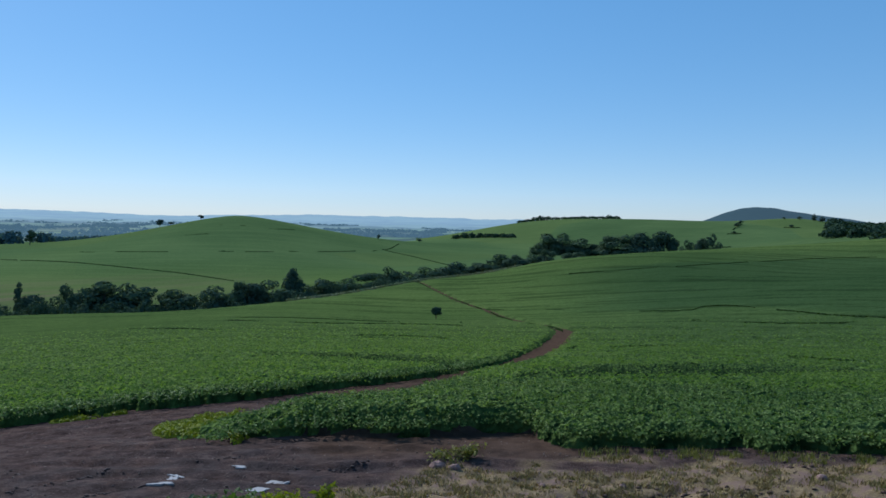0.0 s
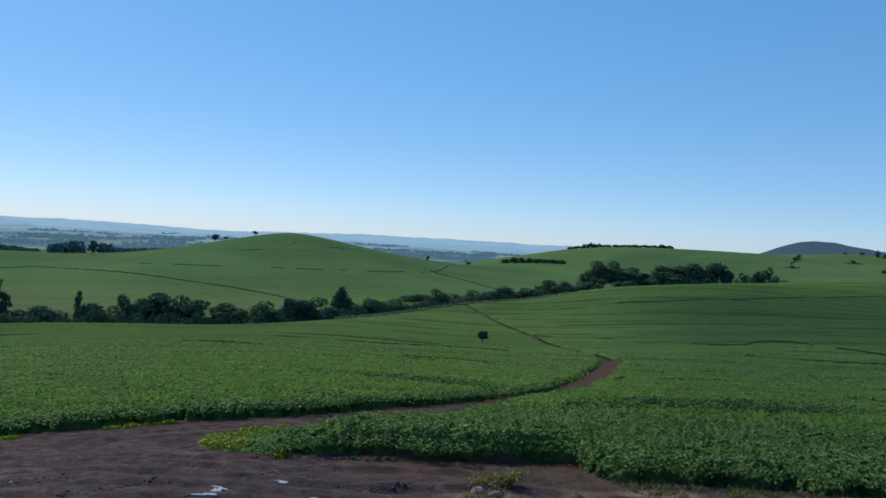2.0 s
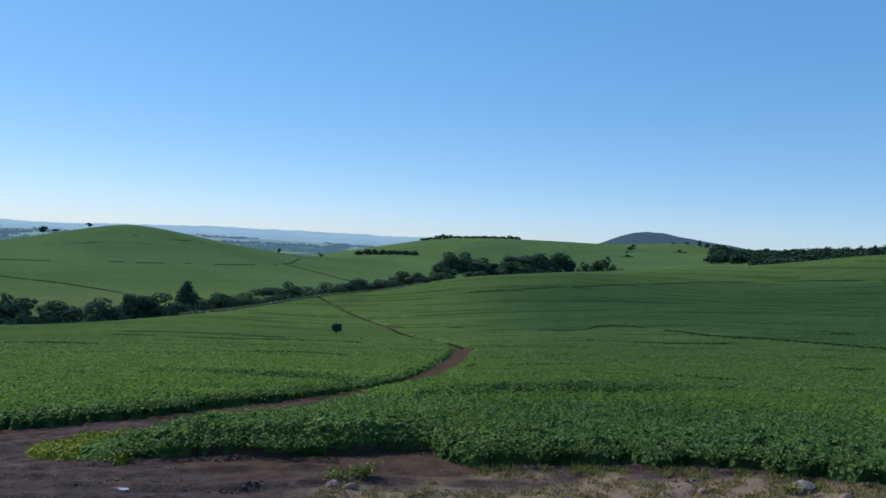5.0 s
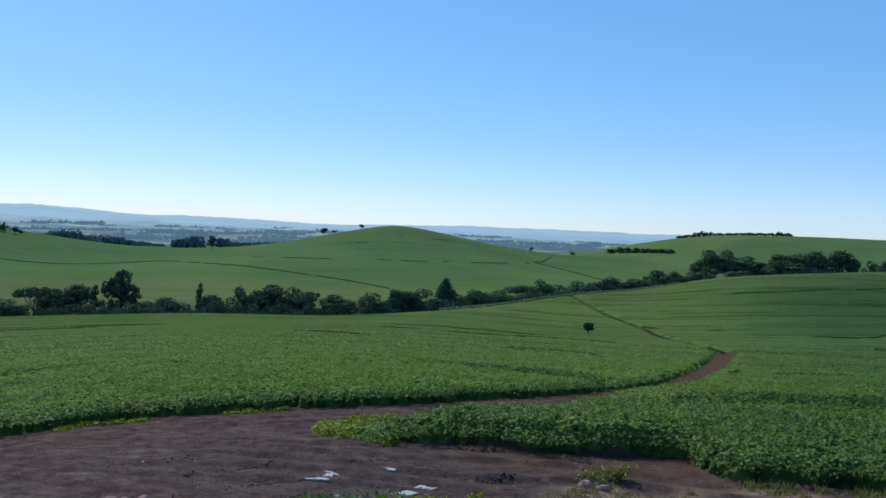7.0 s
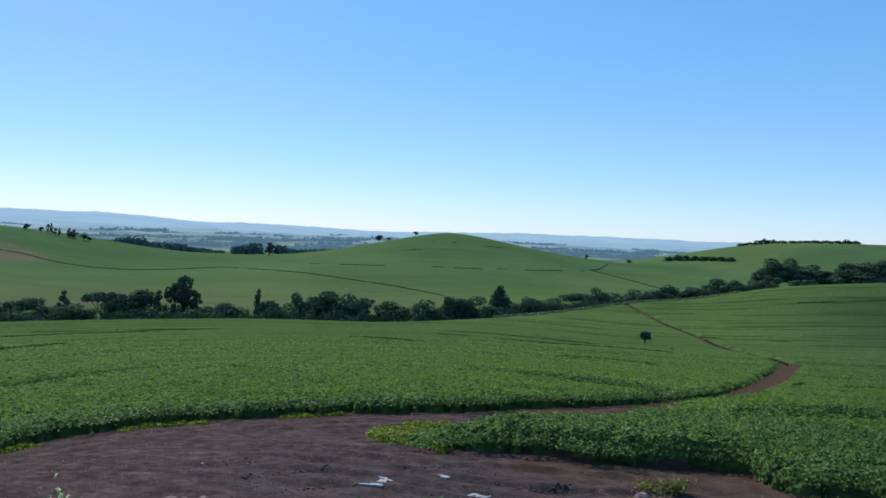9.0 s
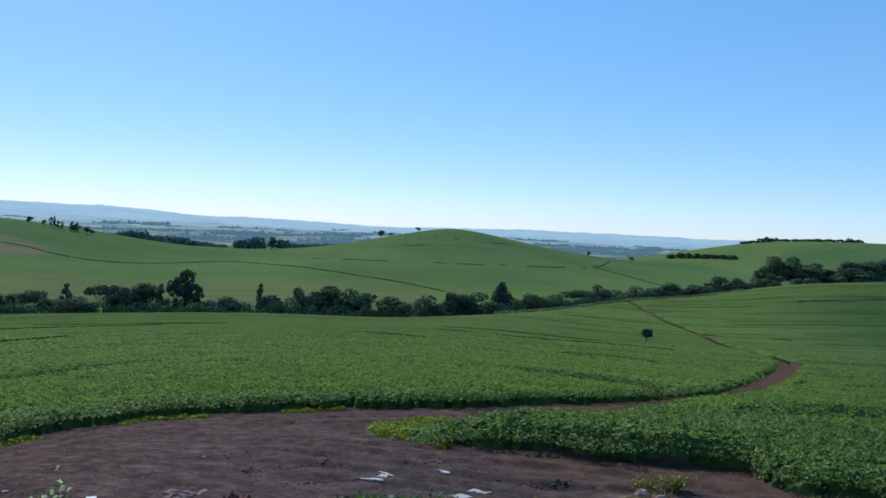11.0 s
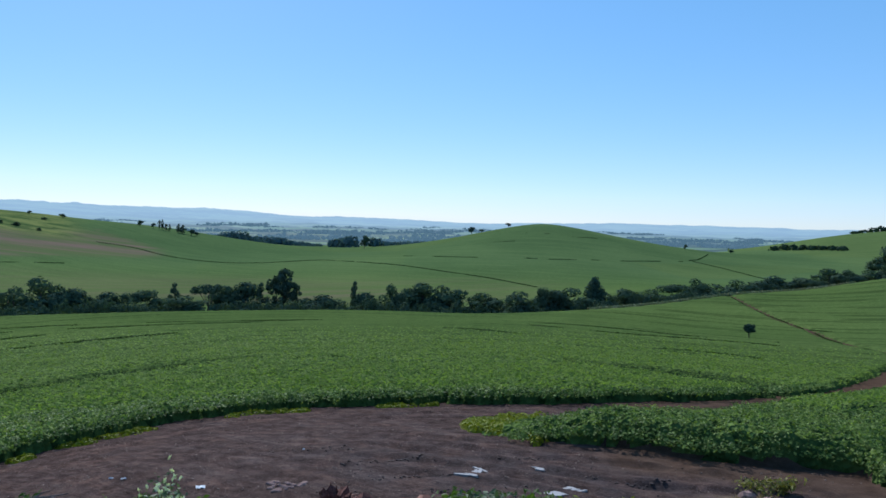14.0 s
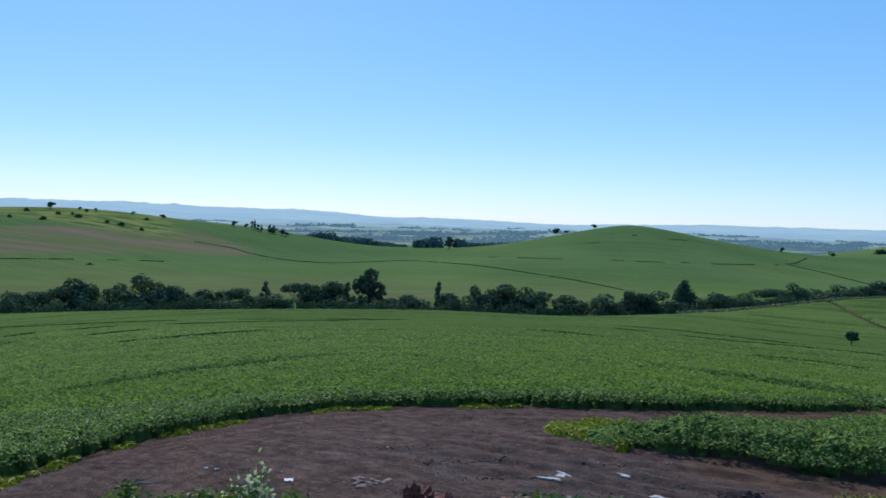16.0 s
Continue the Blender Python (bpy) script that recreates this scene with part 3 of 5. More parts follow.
def build_ground():
    x, y = fan(AROUND, NEARBY)
    na, nr = x.shape
    fx, fy = x.ravel(), y.ravel()
    inside, bare, dry = masks(fx, fy)
    z = height(fx, fy) + relief(fx, fy, bare * (1 - dry), dry)
    r, b = np.hypot(fx, fy), np.degrees(np.arctan2(-fx, fy))
    i = np.arange(na)[:, None] * nr
    j = np.arange(nr - 1)[None]
    nxt = ((np.arange(na) + 1) % na)[:, None] * nr
    faces = np.stack([i + j, nxt + j, nxt + j + 1, i + j + 1], -1).reshape(-1, 4)[:, ::-1]
    verts = np.c_[fx, fy, z - 45 * ramp(1740, 2300, r) - 5 * ramp(1185, 1260, r) * (b > 3)]
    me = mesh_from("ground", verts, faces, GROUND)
    add_attr(me, "soil", bare)
    add_attr(me, "dry", dry)
    wet = np.exp(-(((fx + 4.5) / 8.0) ** 2 + ((fy - 19.0) / 3.4) ** 2)) * (0.6 + 0.6 * ripple(fx, fy, 1.6, 5))
    add_attr(me, "wet", np.clip(wet, 0, 1) * bare)
    add_attr(me, "path", np.maximum(ramp(30, 46, r), 0.75 * ramp(20.0, 21.6, r) * ramp(13, 8, b) * ramp(-16, -11, b)))
    # packed wheel lines that follow the sweep of the yard
    run = np.interp(b, YARD_EDGE[:, 0], YARD_EDGE[:, 1]) - r + 0.35 * ripple(fx, fy, 7.0, 2)
    rut = sum(ramp(0.45, 0.95, np.cos(run * f + p)) * ramp(-0.5, 0.5, np.sin(b * g + q)) for f, p, g, q in ((2.1, 0.3, 0.16, 1.0), (3.4, 1.9, 0.27, 2.4), (5.9, 4.0, 0.41, 0.2)))
    add_attr(me, "rut", np.clip(rut * 0.55, 0, 1) * bare * (1 - dry) * ramp(60, 40, r))
    # grows with range: how far the haze tint enters the field colour
    add_attr(me, "hazed_parcels", ramp(420, 640, r))
    low = np.interp(b, [44, 50, 54, 60, 64], [640, 603, 574, 542, 525])
    high = np.interp(b, [44, 48, 54, 60, 64], [705, 765, 704, 637, 600])
    stub = ramp(-12, 8, r - low) * ramp(-6, 10, high - r) * ramp(43, 45.5, b) * (0.85 + 0.4 * ripple(b * 12, r * 4, 90, 3)) + 0.28 * ramp(375, 395, r) * ramp(560, 470, r) * ramp(8, 22, b) + 0.3 * ramp(375, 395, r) * ramp(470, 410, r) * ramp(22, 30, b) * ramp(54, 46, b)
    add_attr(me, "stubble", np.clip(stub, 0, 1) * 0.95)
    add_attr(me, "scrub", ramp(675, 710, r) * ramp(1100, 900, r) * ramp(48, 51, b) * 0.9)
    return tagged(new("ground", smooth(me)), "rolling farmland of green crop and bare dark soil", "ground", kind="structure")


ground = build_ground()


def build_backdrop():
    """Hazy plain and low hills beyond the farm."""
    x, y = fan(np.arange(-62, 76, 0.3), steps(1180, 4900, 1.012))
    na, nr = x.shape
    fx, fy = x.ravel(), y.ravel()
    r, b = np.hypot(fx, fy), np.degrees(np.arctan2(-fx, fy))
    z = height(fx, fy) + 2 * ramp(1180, 1500, r)
    lumps = ripple(fx, fy * 2.2, 420, 2) + 0.6 * ripple(fx, fy * 2, 170, 3)
    z = z + ramp(1900, 2600, r) * 5 * lumps + ramp(3600, 4500, r) * 5 * ripple(fx, fy, 900, 4)
    i = np.arange(na - 1)[:, None] * nr
    j = np.arange(nr - 1)[None]
    faces = np.stack([i + j, i + nr + j, i + nr + j + 1, i + j + 1], -1).reshape(-1, 4)[:, ::-1]
    ok = (b > 2) | (r > 1750)
    faces = faces[ok[faces].all(1)]
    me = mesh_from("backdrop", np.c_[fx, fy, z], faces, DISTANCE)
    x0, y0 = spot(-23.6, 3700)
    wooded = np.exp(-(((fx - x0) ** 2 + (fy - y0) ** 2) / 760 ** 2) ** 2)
    # share of the painted haze, rising with range
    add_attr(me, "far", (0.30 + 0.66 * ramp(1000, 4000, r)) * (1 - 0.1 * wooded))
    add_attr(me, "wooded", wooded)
    return tagged(new("backdrop", smooth(me)), "hazy blue plain of fields and woods with low hills", "distant hills", kind="structure")


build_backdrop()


# ---- soybean crop ----
def build_canopy():
    """The closed top of the crop, with its edges down to the soil."""
    x, y = fan(np.arange(-56, 72, 0.25), np.concatenate([steps(14, 60, 1.008)[:-1], steps(60, 760, 1.0065)]))
    na, nr = x.shape
    inside = lay(x.ravel(), y.ravel()).reshape(na, nr)
    keep = (inside > 0.52) & (stature(x, y) > 0.2)
    tall = 0.60 * ramp(0.45, 0.72, inside) ** 0.6 * stature(x, y) - 0.22 * furrow(x, y) - 0.28 * sparse(x, y) - 0.20 * gaps(x, y)
    r = np.hypot(x, y)
    lump = (0.07 * ripple(x, y, 0.9, 1) + 0.05 * ripple(x, y, 0.35, 4)) * ramp(140, 40, r) * (1 + 0.25 * ramp(45, 30, r)) + 0.10 * ripple(x, y * 2, 6, 2)
    z = height(x.ravel(), y.ravel()).reshape(na, nr) + np.where(keep, tall + lump * ramp(0.5, 0.9, inside), -0.05)
    cell = keep[:-1, :-1] | keep[1:, :-1] | keep[:-1, 1:] | keep[1:, 1:]
    a, b = np.nonzero(cell)
    idx = np.arange(na * nr).reshape(na, nr)
    faces = np.stack([idx[a, b], idx[a + 1, b], idx[a + 1, b + 1], idx[a, b + 1]], -1)[:, ::-1]
    used, inv = np.unique(faces, return_inverse=True)
    verts = np.c_[x.ravel(), y.ravel(), z.ravel()][used]
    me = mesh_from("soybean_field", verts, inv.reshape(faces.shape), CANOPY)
    add_attr(me, "late_and_dim", late_and_dim_crop(verts[:, 0], verts[:, 1]))
    # also marks furrows and row gaps, for their painted shade
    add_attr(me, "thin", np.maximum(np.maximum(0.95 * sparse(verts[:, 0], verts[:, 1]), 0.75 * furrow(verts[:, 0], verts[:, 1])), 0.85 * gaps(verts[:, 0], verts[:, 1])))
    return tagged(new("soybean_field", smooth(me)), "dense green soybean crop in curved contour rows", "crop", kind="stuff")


build_canopy()


def build_soy_leaves():
    rng = np.random.default_rng(11)
    sets = []
    for r0, r1, count, size in ((20, 34, 100000, 0.09), (34, 55, 70000, 0.15), (55, 95, 60000, 0.24), (95, 170, 45000, 0.42)):
        b = rng.uniform(-54, 66, count)
        r = np.sqrt(rng.uniform(r0 * r0, r1 * r1, count))
        x, y = -np.sin(np.radians(b)) * r, np.cos(np.radians(b)) * r
        inside = lay(x, y)
        ok = (inside > -0.06) & (rng.uniform(0, 1, count) < (1 - 0.9 * ramp(80, 165, r)) * (1 - np.clip(1.25 * sparse(x, y), 0, 1)) * (1 - 0.9 * furrow(x, y)) * (1 - 0.85 * gaps(x, y)) * np.clip(stature(x, y) * 1.8, 0, 1))
        x, y, inside, r = x[ok], y[ok], inside[ok], r[ok]
        top = 0.64 * ramp(-0.3, 0.35, inside) ** 0.6 * stature(x, y) + (0.07 * ripple(x, y, 0.9, 1) + 0.05 * ripple(x, y, 0.35, 4)) * (1 + 0.25 * ramp(45, 30, r)) + 0.05
        rim = inside < 0.6
        lift = np.where(rim, rng.uniform(0.68, 1.08, len(x)), rng.uniform(0.95, 1.08, len(x)))
        z = height(x, y) + np.maximum(top * lift, 0.05)
        centres = np.c_[x, y, z]
        normals = np.c_[rng.normal(0, 1, len(x)), rng.normal(0, 1, len(x)), np.ones(len(x))]
        normals[:, :2] *= np.interp(r, [20, 36, 60, 120], [0.6, 0.44, 0.26, 0.16])[:, None]
        normals[rim, 2] *= 0.75
        sets.append(leaves(rng, centres, normals, size * rng.uniform(0.7, 1.3, len(x)), 1.25))
    # more leaves hang on the open faces of the rows
    b = rng.uniform(-54, 66, 420000)
    r = rng.uniform(19, 62, 420000)
    x, y = -np.sin(np.radians(b)) * r, np.cos(np.radians(b)) * r
    inside = lay(x, y)
    ok = (inside > -0.1) & (inside < 0.62) & (rng.uniform(0, 1, len(x)) < np.clip(stature(x, y) * 1.8, 0, 1))
    x, y, r = x[ok], y[ok], r[ok]
    z = height(x, y) + 0.64 * stature(x, y) * np.minimum(rng.uniform(0.58, 1.08, len(x)), 0.66 + 2.2 * (inside[ok] + 0.1))
    normals = np.c_[-x / r * 0.5, -y / r * 0.5, np.full(len(x), 1.0)] + rng.normal(0, 0.4, (len(x), 3))
    sets.append(leaves(rng, np.c_[x, y, z], normals, np.interp(r, [20, 60], [0.09, 0.14]) * rng.uniform(0.7, 1.3, len(x)), 1.25))
    near, field = [sets[0], sets[4]], sets[1:4]
    for group, material, label in ((near, SOY, "glossy green soybean leaves over the near rows"), (field, SOY_FIELD, "matt green soybean leaves over the open field")):
        off, faces = 0, []
        for v, f in group:
            faces.append(f + off)
            off += len(v)
        verts = np.concatenate([v for v, f in group])
        me = mesh_from("soybean_leaves", verts, np.concatenate(faces), material)
        add_attr(me, "late_and_dim", late_and_dim_crop(verts[:, 0].astype(float), verts[:, 1].astype(float)))
        tagged(new("soybean_leaves", me), label, "crop leaves", kind="stuff")


build_soy_leaves()


# ---- trees ----
def crown_mesh(rng, blobs, count, size, material, squash=0.8):
    """Leaf clumps scattered over and just inside a set of blobs (x, y, z, radius)."""
    blobs = np.array(blobs)
    pick = rng.choice(len(blobs), count, p=blobs[:, 3] ** 2 / (blobs[:, 3] ** 2).sum())
    d = rng.normal(size=(count, 3))
    d /= np.linalg.norm(d, axis=1, keepdims=True)
    depth = rng.uniform(0.72, 1.12, count)[:, None]
    c = blobs[pick, :3] + d * depth * blobs[pick, 3:4] * [1, 1, squash]
    normals = d + rng.normal(0, 0.22, (count, 3)) + [0, 0, 0.15]
    v, f = leaves(rng, c, normals, size * rng.uniform(0.6, 1.4, count), 1.0, "clump")
    return mesh_from("crown", v, f, material)


def trunk_mesh(rng, tall, thick, limbs, lean=0.05, low=0.35):
    bm = bmesh.new()
    top = Vector((rng.normal(0, lean) * tall, rng.normal(0, lean) * tall, tall * 0.8))
    mid = top * 0.5 + Vector((rng.normal(0, lean), rng.normal(0, lean), 0)) * tall * 0.4
    tube(bm, [(0, 0, -0.3), (0, 0, 0.15), mid * 0.5, mid, top], [thick * 1.5, thick * 1.1, thick, thick * 0.75, thick * 0.2])
    for x, y, z in limbs:
        s = mid * rng.uniform(low * 1.4, 1.1)
        e = Vector((x, y, z))
        tube(bm, [s, s.lerp(e, 0.5) + Vector((0, 0, -0.05 * tall)), e], [thick * 0.5, thick * 0.33, thick * 0.1], 5)
    return bm_mesh("trunk", bm, BARK, True)


def make_tree(kind, seed):
    """A tree ten metres high: trunk and crown meshes. broad, tall, pointed, umbrella, lone."""
    rng = np.random.default_rng(seed)
    blobs = []
    if kind == "broad":
        for i in range(11):
            a, q = rng.uniform(0, 6.3), rng.uniform(0, 1) ** 0.6
            blobs.append((math.cos(a) * 3.6 * q, math.sin(a) * 3.6 * q, rng.uniform(3.0, 8.2) - 1.2 * q, rng.uniform(1.4, 2.5)))
        blobs += [(math.cos(a) * 3.4, math.sin(a) * 3.4, rng.uniform(1.3, 2.4), 1.7) for a in np.arange(0, 6, 1.0)]
        blobs.append((0, 0, 8.0, 1.9))
        mats, count, size = (FOLIAGE, FOLIAGE_DARK, FOLIAGE), 2900, 0.46
    elif kind == "tall":
        for i in range(22):
            a, q, z = rng.uniform(0, 6.3), rng.uniform(0.1, 1), rng.uniform(1.6, 9.2)
            blobs.append((math.cos(a) * 2.6 * q, math.sin(a) * 2.6 * q, z, rng.uniform(0.7, 1.2)))
        blobs.append((0, 0, 9.2, 0.9))
        mats, count, size = (FOLIAGE_PALE, FOLIAGE_PALE, FOLIAGE_PALE), 1400, 0.42
    elif kind == "pointed":
        for z, q, s in ((1.5, 2.6, 1.9), (3.2, 2.4, 1.9), (5.0, 1.7, 1.8), (6.6, 1.1, 1.7), (8.0, 0.5, 1.4), (9.1, 0.1, 0.9)):
            for a in np.arange(0, 6, 1.5):
                blobs.append((math.cos(a + z) * q, math.sin(a + z) * q, z + rng.uniform(-0.4, 0.4), s * rng.uniform(0.7, 1)))
        mats, count, size = (FOLIAGE_DARK,) * 3, 2300, 0.43
    elif kind == "umbrella":
        for a in np.arange(0, 6.2, 0.62):
            q = rng.uniform(2.6, 4.6)
            blobs.append((math.cos(a) * q, math.sin(a) * q, rng.uniform(8.2, 9.0), rng.uniform(1.0, 1.5)))
        blobs += [(0, 0, 9, 1.6), (1.2, -0.6, 8.4, 1.4)]
        mats, count, size = (FOLIAGE_DARK,) * 3, 900, 0.5
    elif kind == "small":
        blobs = [(0, 0, 6.6, 2.5)] + [(math.cos(a) * 2.0, math.sin(a) * 2.0, 5.6 + 1.4 * (k % 3), 1.35) for k, a in enumerate(np.arange(0, 6.2, 0.7))] + [(0.5, 0.3, 8.6, 1.1)]
        mats, count, size = (FOLIAGE_DARK,) * 3, 1500, 0.55
    else:
        for i in range(12):
            a, q = rng.uniform(0, 6.3), rng.uniform(0, 1) ** 0.6
            blobs.append((math.cos(a) * 2.9 * q, math.sin(a) * 2.9 * q, rng.uniform(3.4, 8.4), rng.uniform(1.0, 1.9)))
        blobs.append((0.3, 0, 8.6, 1.3))
        mats, count, size = (FOLIAGE_DARK, FOLIAGE, FOLIAGE_DARK), 1800, 0.46
    limbs = [(b[0] * 0.8, b[1] * 0.8, b[2]) for b in blobs[:6]]
    trunk = trunk_mesh(rng, 9.0, 0.22 if kind != "umbrella" else 0.3, limbs)
    return trunk, crown_mesh(rng, blobs, count, size, mats[seed % 3])


SPREAD = {"broad": 10.0, "tall": 5.6, "pointed": 7.4, "umbrella": 10.6, "lone": 7.6, "small": 7.4}
STOCK = {k: [make_tree(k, 20 + 7 * i + len(k)) for i in range(n)] for k, n in (("broad", 6), ("tall", 3), ("pointed", 1), ("umbrella", 1), ("lone", 3), ("small", 1))}
LABELS = {"broad": "bushy dark green tree in the row along the stream", "tall": "slender grey-green tree rising over the stream row",
          "pointed": "dark pointed tree standing over the stream row", "umbrella": "flat-topped tree with a bare trunk by the stream",
          "lone": "small round-crowned tree alone in the field"}


def tree(kind, bearing, r, top=None, wide=8.0, tall=None, label="", group=""):
    """A tree at a bearing and range, as high as its top's height (or tall) and as wide as given."""
    x, y = spot(bearing, r)
    z = float(height(x, y)[0])
    h = max(2.5, tall if tall else top + 0.4 - z)
    trunk, crown = random.choice(STOCK[kind])
    w = wide / SPREAD[kind]
    w = min(max(w, 0.45 * h / 10), 2.2 * h / 10)
    root = thing("tree", label or LABELS[kind], "tree", (x, y, z - 0.05), group, "", random.uniform(0, 6.28), (w, w, h / 10))
    part("trunk", trunk, root)
    part("crown", crown, root)
    return root


KINDS = {"b": "broad", "t": "tall", "p": "pointed", "u": "umbrella", "g": "broad"}
# The row along the stream: bearing, range, height of the top, width, kind.
ROW_WEST = [
    (59.7, 345, -34.7, 14.1, "b"), (58.4, 345, -34.6, 11.9, "b"), (57.0, 345, -33.6, 13.0, "b"), (55.9, 345, -29.2, 15.5, "b"),
    (54.9, 345, -31.6, 10.4, "b"), (53.0, 345, -31.7, 11.1, "b"), (51.6, 345, -27.9, 17.5, "b"), (50.4, 345, -31.3, 9.8, "b"),
    (49.3, 345, -32.8, 13.8, "b"), (47.3, 345, -34.6, 14.0, "b"), (44.6, 345, -34.0, 14.2, "b"), (42.9, 351, -31.7, 6.2, "t"),
    (40.6, 330, -31.1, 9.4, "u"), (39.3, 345, -31.9, 11.4, "b"), (38.1, 345, -30.4, 14.5, "b"), (36.8, 351, -31.6, 6.9, "t"),
    (35.8, 351, -28.3, 7.9, "t"), (35.1, 351, -25.0, 9.6, "t"), (34.4, 351, -31.3, 7.4, "t"), (32.2, 345, -36.0, 15.7, "b"),
]
ROW_MID = [
    (29.8, 351, -30.3, 5.9, "t"), (28.8, 345, -34.6, 11.5, "b"), (27.0, 345, -30.5, 9.9, "b"), (25.8, 345, -31.9, 10.5, "b"),
    (24.6, 345, -29.2, 17.2, "b"), (23.1, 345, -30.4, 14.6, "b"), (21.8, 345, -31.9, 15.6, "b"), (20.0, 345, -33.3, 15.5, "b"),
    (17.1, 345, -31.9, 13.8, "b"), (15.5, 348, -29.8, 7.2, "b"), (14.6, 353, -31.7, 12.9, "b"), (13.2, 360, -30.6, 16.2, "b"),
    (11.5, 375, -26.6, 10.8, "p"), (9.3, 381, -31.6, 14.6, "b"), (7.4, 393, -32.4, 14.9, "b"), (5.3, 413, -30.7, 15.4, "b"),
    (4.3, 423, -27.7, 11.6, "b"), (3.0, 430, -30.8, 15.2, "b"), (1.5, 437, -28.4, 15.2, "b"), (-0.1, 456, -29.7, 18.1, "b"),
]
ROW_EAST = [
    (-1.0, 480, -27.5, 21.8, "b"), (-2.6, 480, -27.6, 19.4, "b"), (-4.3, 510, -22.9, 19.4, "b"), (-5.5, 510, -23.3, 13.4, "b"),
    (-6.7, 545, -24.0, 15.2, "b"), (-7.7, 545, -20.4, 11.1, "b"), (-9.4, 600, -24.8, 12.1, "b"), (-10.1, 600, -24.0, 12.1, "b"),
    (-18.0, 760, -14.0, 9.6, "b"), (-19.0, 760, -12.4, 15.3, "b"), (-19.8, 760, -7.5, 11.6, "b"),
]
GROVE = [
    (-7.8, 800, -12.4, 22.4, "g"), (-9.0, 800, -11.7, 21.8, "g"), (-10.4, 800, -17.1, 24.9, "g"), (-11.3, 800, -22.7, 12.4, "g"),
    (-12.4, 790, -12.5, 21.5, "g"), (-13.7, 790, -11.8, 24.6, "g"), (-14.9, 790, -8.6, 21.5, "g"), (-16.1, 790, -6.6, 24.6, "g"),
    (-17.1, 790, -14.2, 15.4, "g"),
]


for rows, group, label in ((ROW_WEST, "trees along the stream", ""), (ROW_MID, "trees along the stream", ""), (ROW_EAST, "trees along the stream", ""),
                           (GROVE, "trees in the gully grove", "dark broad tree in the grove in the gully")):
    for b, r, top, wide, kind in rows:
        tree(KINDS[kind], b, r, top + EYE, wide * (1.6 if rows is GROVE else 1.0 if kind == "t" else 1.42), None, label, group)

# Trees that stand alone.
tree("small", 0.51, 200, None, 3.3, 4.2, "small dark tree alone amid the soybean field")

tree("lone", 29.16, 840, None, 13.0, 15.5, "dark round tree alone on the saddle of the hills")
tree("lone", 18.16, 882, None, 8.5, 5.5, "dark round tree near the top of the hill")
tree("lone", 20.97, 862, None, 10, 9.0, "dark round tree on the flank of the hill")
tree("lone", 20.2, 865, None, 7, 4.0, "low dark bush-like tree on the flank of the hill")
tree("lone", 5.1, 830, None, 5.5, 6.2, "small dark tree beside the field track")
tree("lone", 1.98, 950, None, 9, 4.6, "low dark tree beside the field track")
# On the ridge: bearing, range, height, width.
RIDGE_TREES = [(45.3, 860, 7.0, 7.4), (44.4, 860, 6.0, 5.9), (44.0, 860, 10, 3.9), (43.8, 862, 11.5, 3.9), (43.55, 850, 8, 3.9), (43.3, 850, 8.5, 3.2),
               (42.7, 850, 10, 5.8), (42.4, 850, 9.5, 7.3), (41.8, 840, 7, 8.6), (41.5, 842, 5, 7), (57.4, 800, 6.5, 9), (55.6, 800, 3.5, 4), (54.6, 802, 3.5, 4),
               (52.2, 810, 4.0, 5), (50.2, 820, 4.5, 8), (-26.3, 1350, 12, 9), (-26.8, 1352, 9, 12), (-25.4, 1350, 6, 16), (-24.4, 1350, 4, 12)]
for b, r, tall, wide in RIDGE_TREES:
    tree("lone" if tall < 8 else "tall", b, r, None, wide, tall, "small dark tree on the skyline of a ridge", "trees on the ridges")
# Shrubs in the rough pasture on the ridge.
for i in range(20):
    b, r = random.uniform(51, 66), random.uniform(690, 790)
    tree("broad", b, r, None, random.uniform(3, 9), random.uniform(2.5, 3.4), "low dark shrub in rough pasture on the ridge", "shrubs on the ridge")
# Bushes along the gully above the grove.
for b, r, tall, wide in ((-17.9, 800, 5, 7), (-18.8, 830, 8, 10), (-19.3, 860, 8, 9), (-19.8, 890, 9, 8), (-20.3, 800, 4, 10), (-21.3, 820, 4, 12), (-22.6, 850, 3.5, 9),
                         (-23.9, 870, 3.5, 8), (-16.4, 805, 7, 12), (-12.2, 808, 9, 12), (-24.9, 1195, 5, 14), (-21.2, 1105, 4, 16), (-21.35, 1180, 7, 9), (-21.6, 1215, 7, 9)):
    tree("lone", b, r, None, wide, tall, "dark bush beside a gully in the crop", "gully bushes")


def scatter(name, label, category, spots, size, material, clumps=70, kind="stuff", seed=5):
    """Woodland: crowns of leaf clumps at spots of x, y, height, width, joined."""
    rng = np.random.default_rng(seed)
    centres, normals = [], []
    for x, y, tall, wide in spots:
        z = float(height(x, y)[0])
        d = rng.normal(size=(clumps, 3))
        d /= np.linalg.norm(d, axis=1, keepdims=True)
        d[:, 2] = np.abs(d[:, 2]) * 1.5 - 0.65
        reach = np.array([wide / 2, wide / 2, tall * 0.55]) * rng.uniform(0.8, 1.15, (clumps, 1)) * (1 + 0.25 * np.sin(d[:, :1] * 5 + d[:, 1:2] * 4 + x))
        centres.append(np.array([x, y, z + tall * 0.45]) + d * reach)
        normals.append(d + rng.normal(0, 0.4, (clumps, 3)) + [0, 0, 0.3])
    c = np.concatenate(centres)
    v, f = leaves(rng, c, np.concatenate(normals), size * rng.uniform(0.6, 1.4, len(c)), 1.0, "clump")
    return tagged(new(name, mesh_from(name, v, f, material)), label, category, kind=kind)


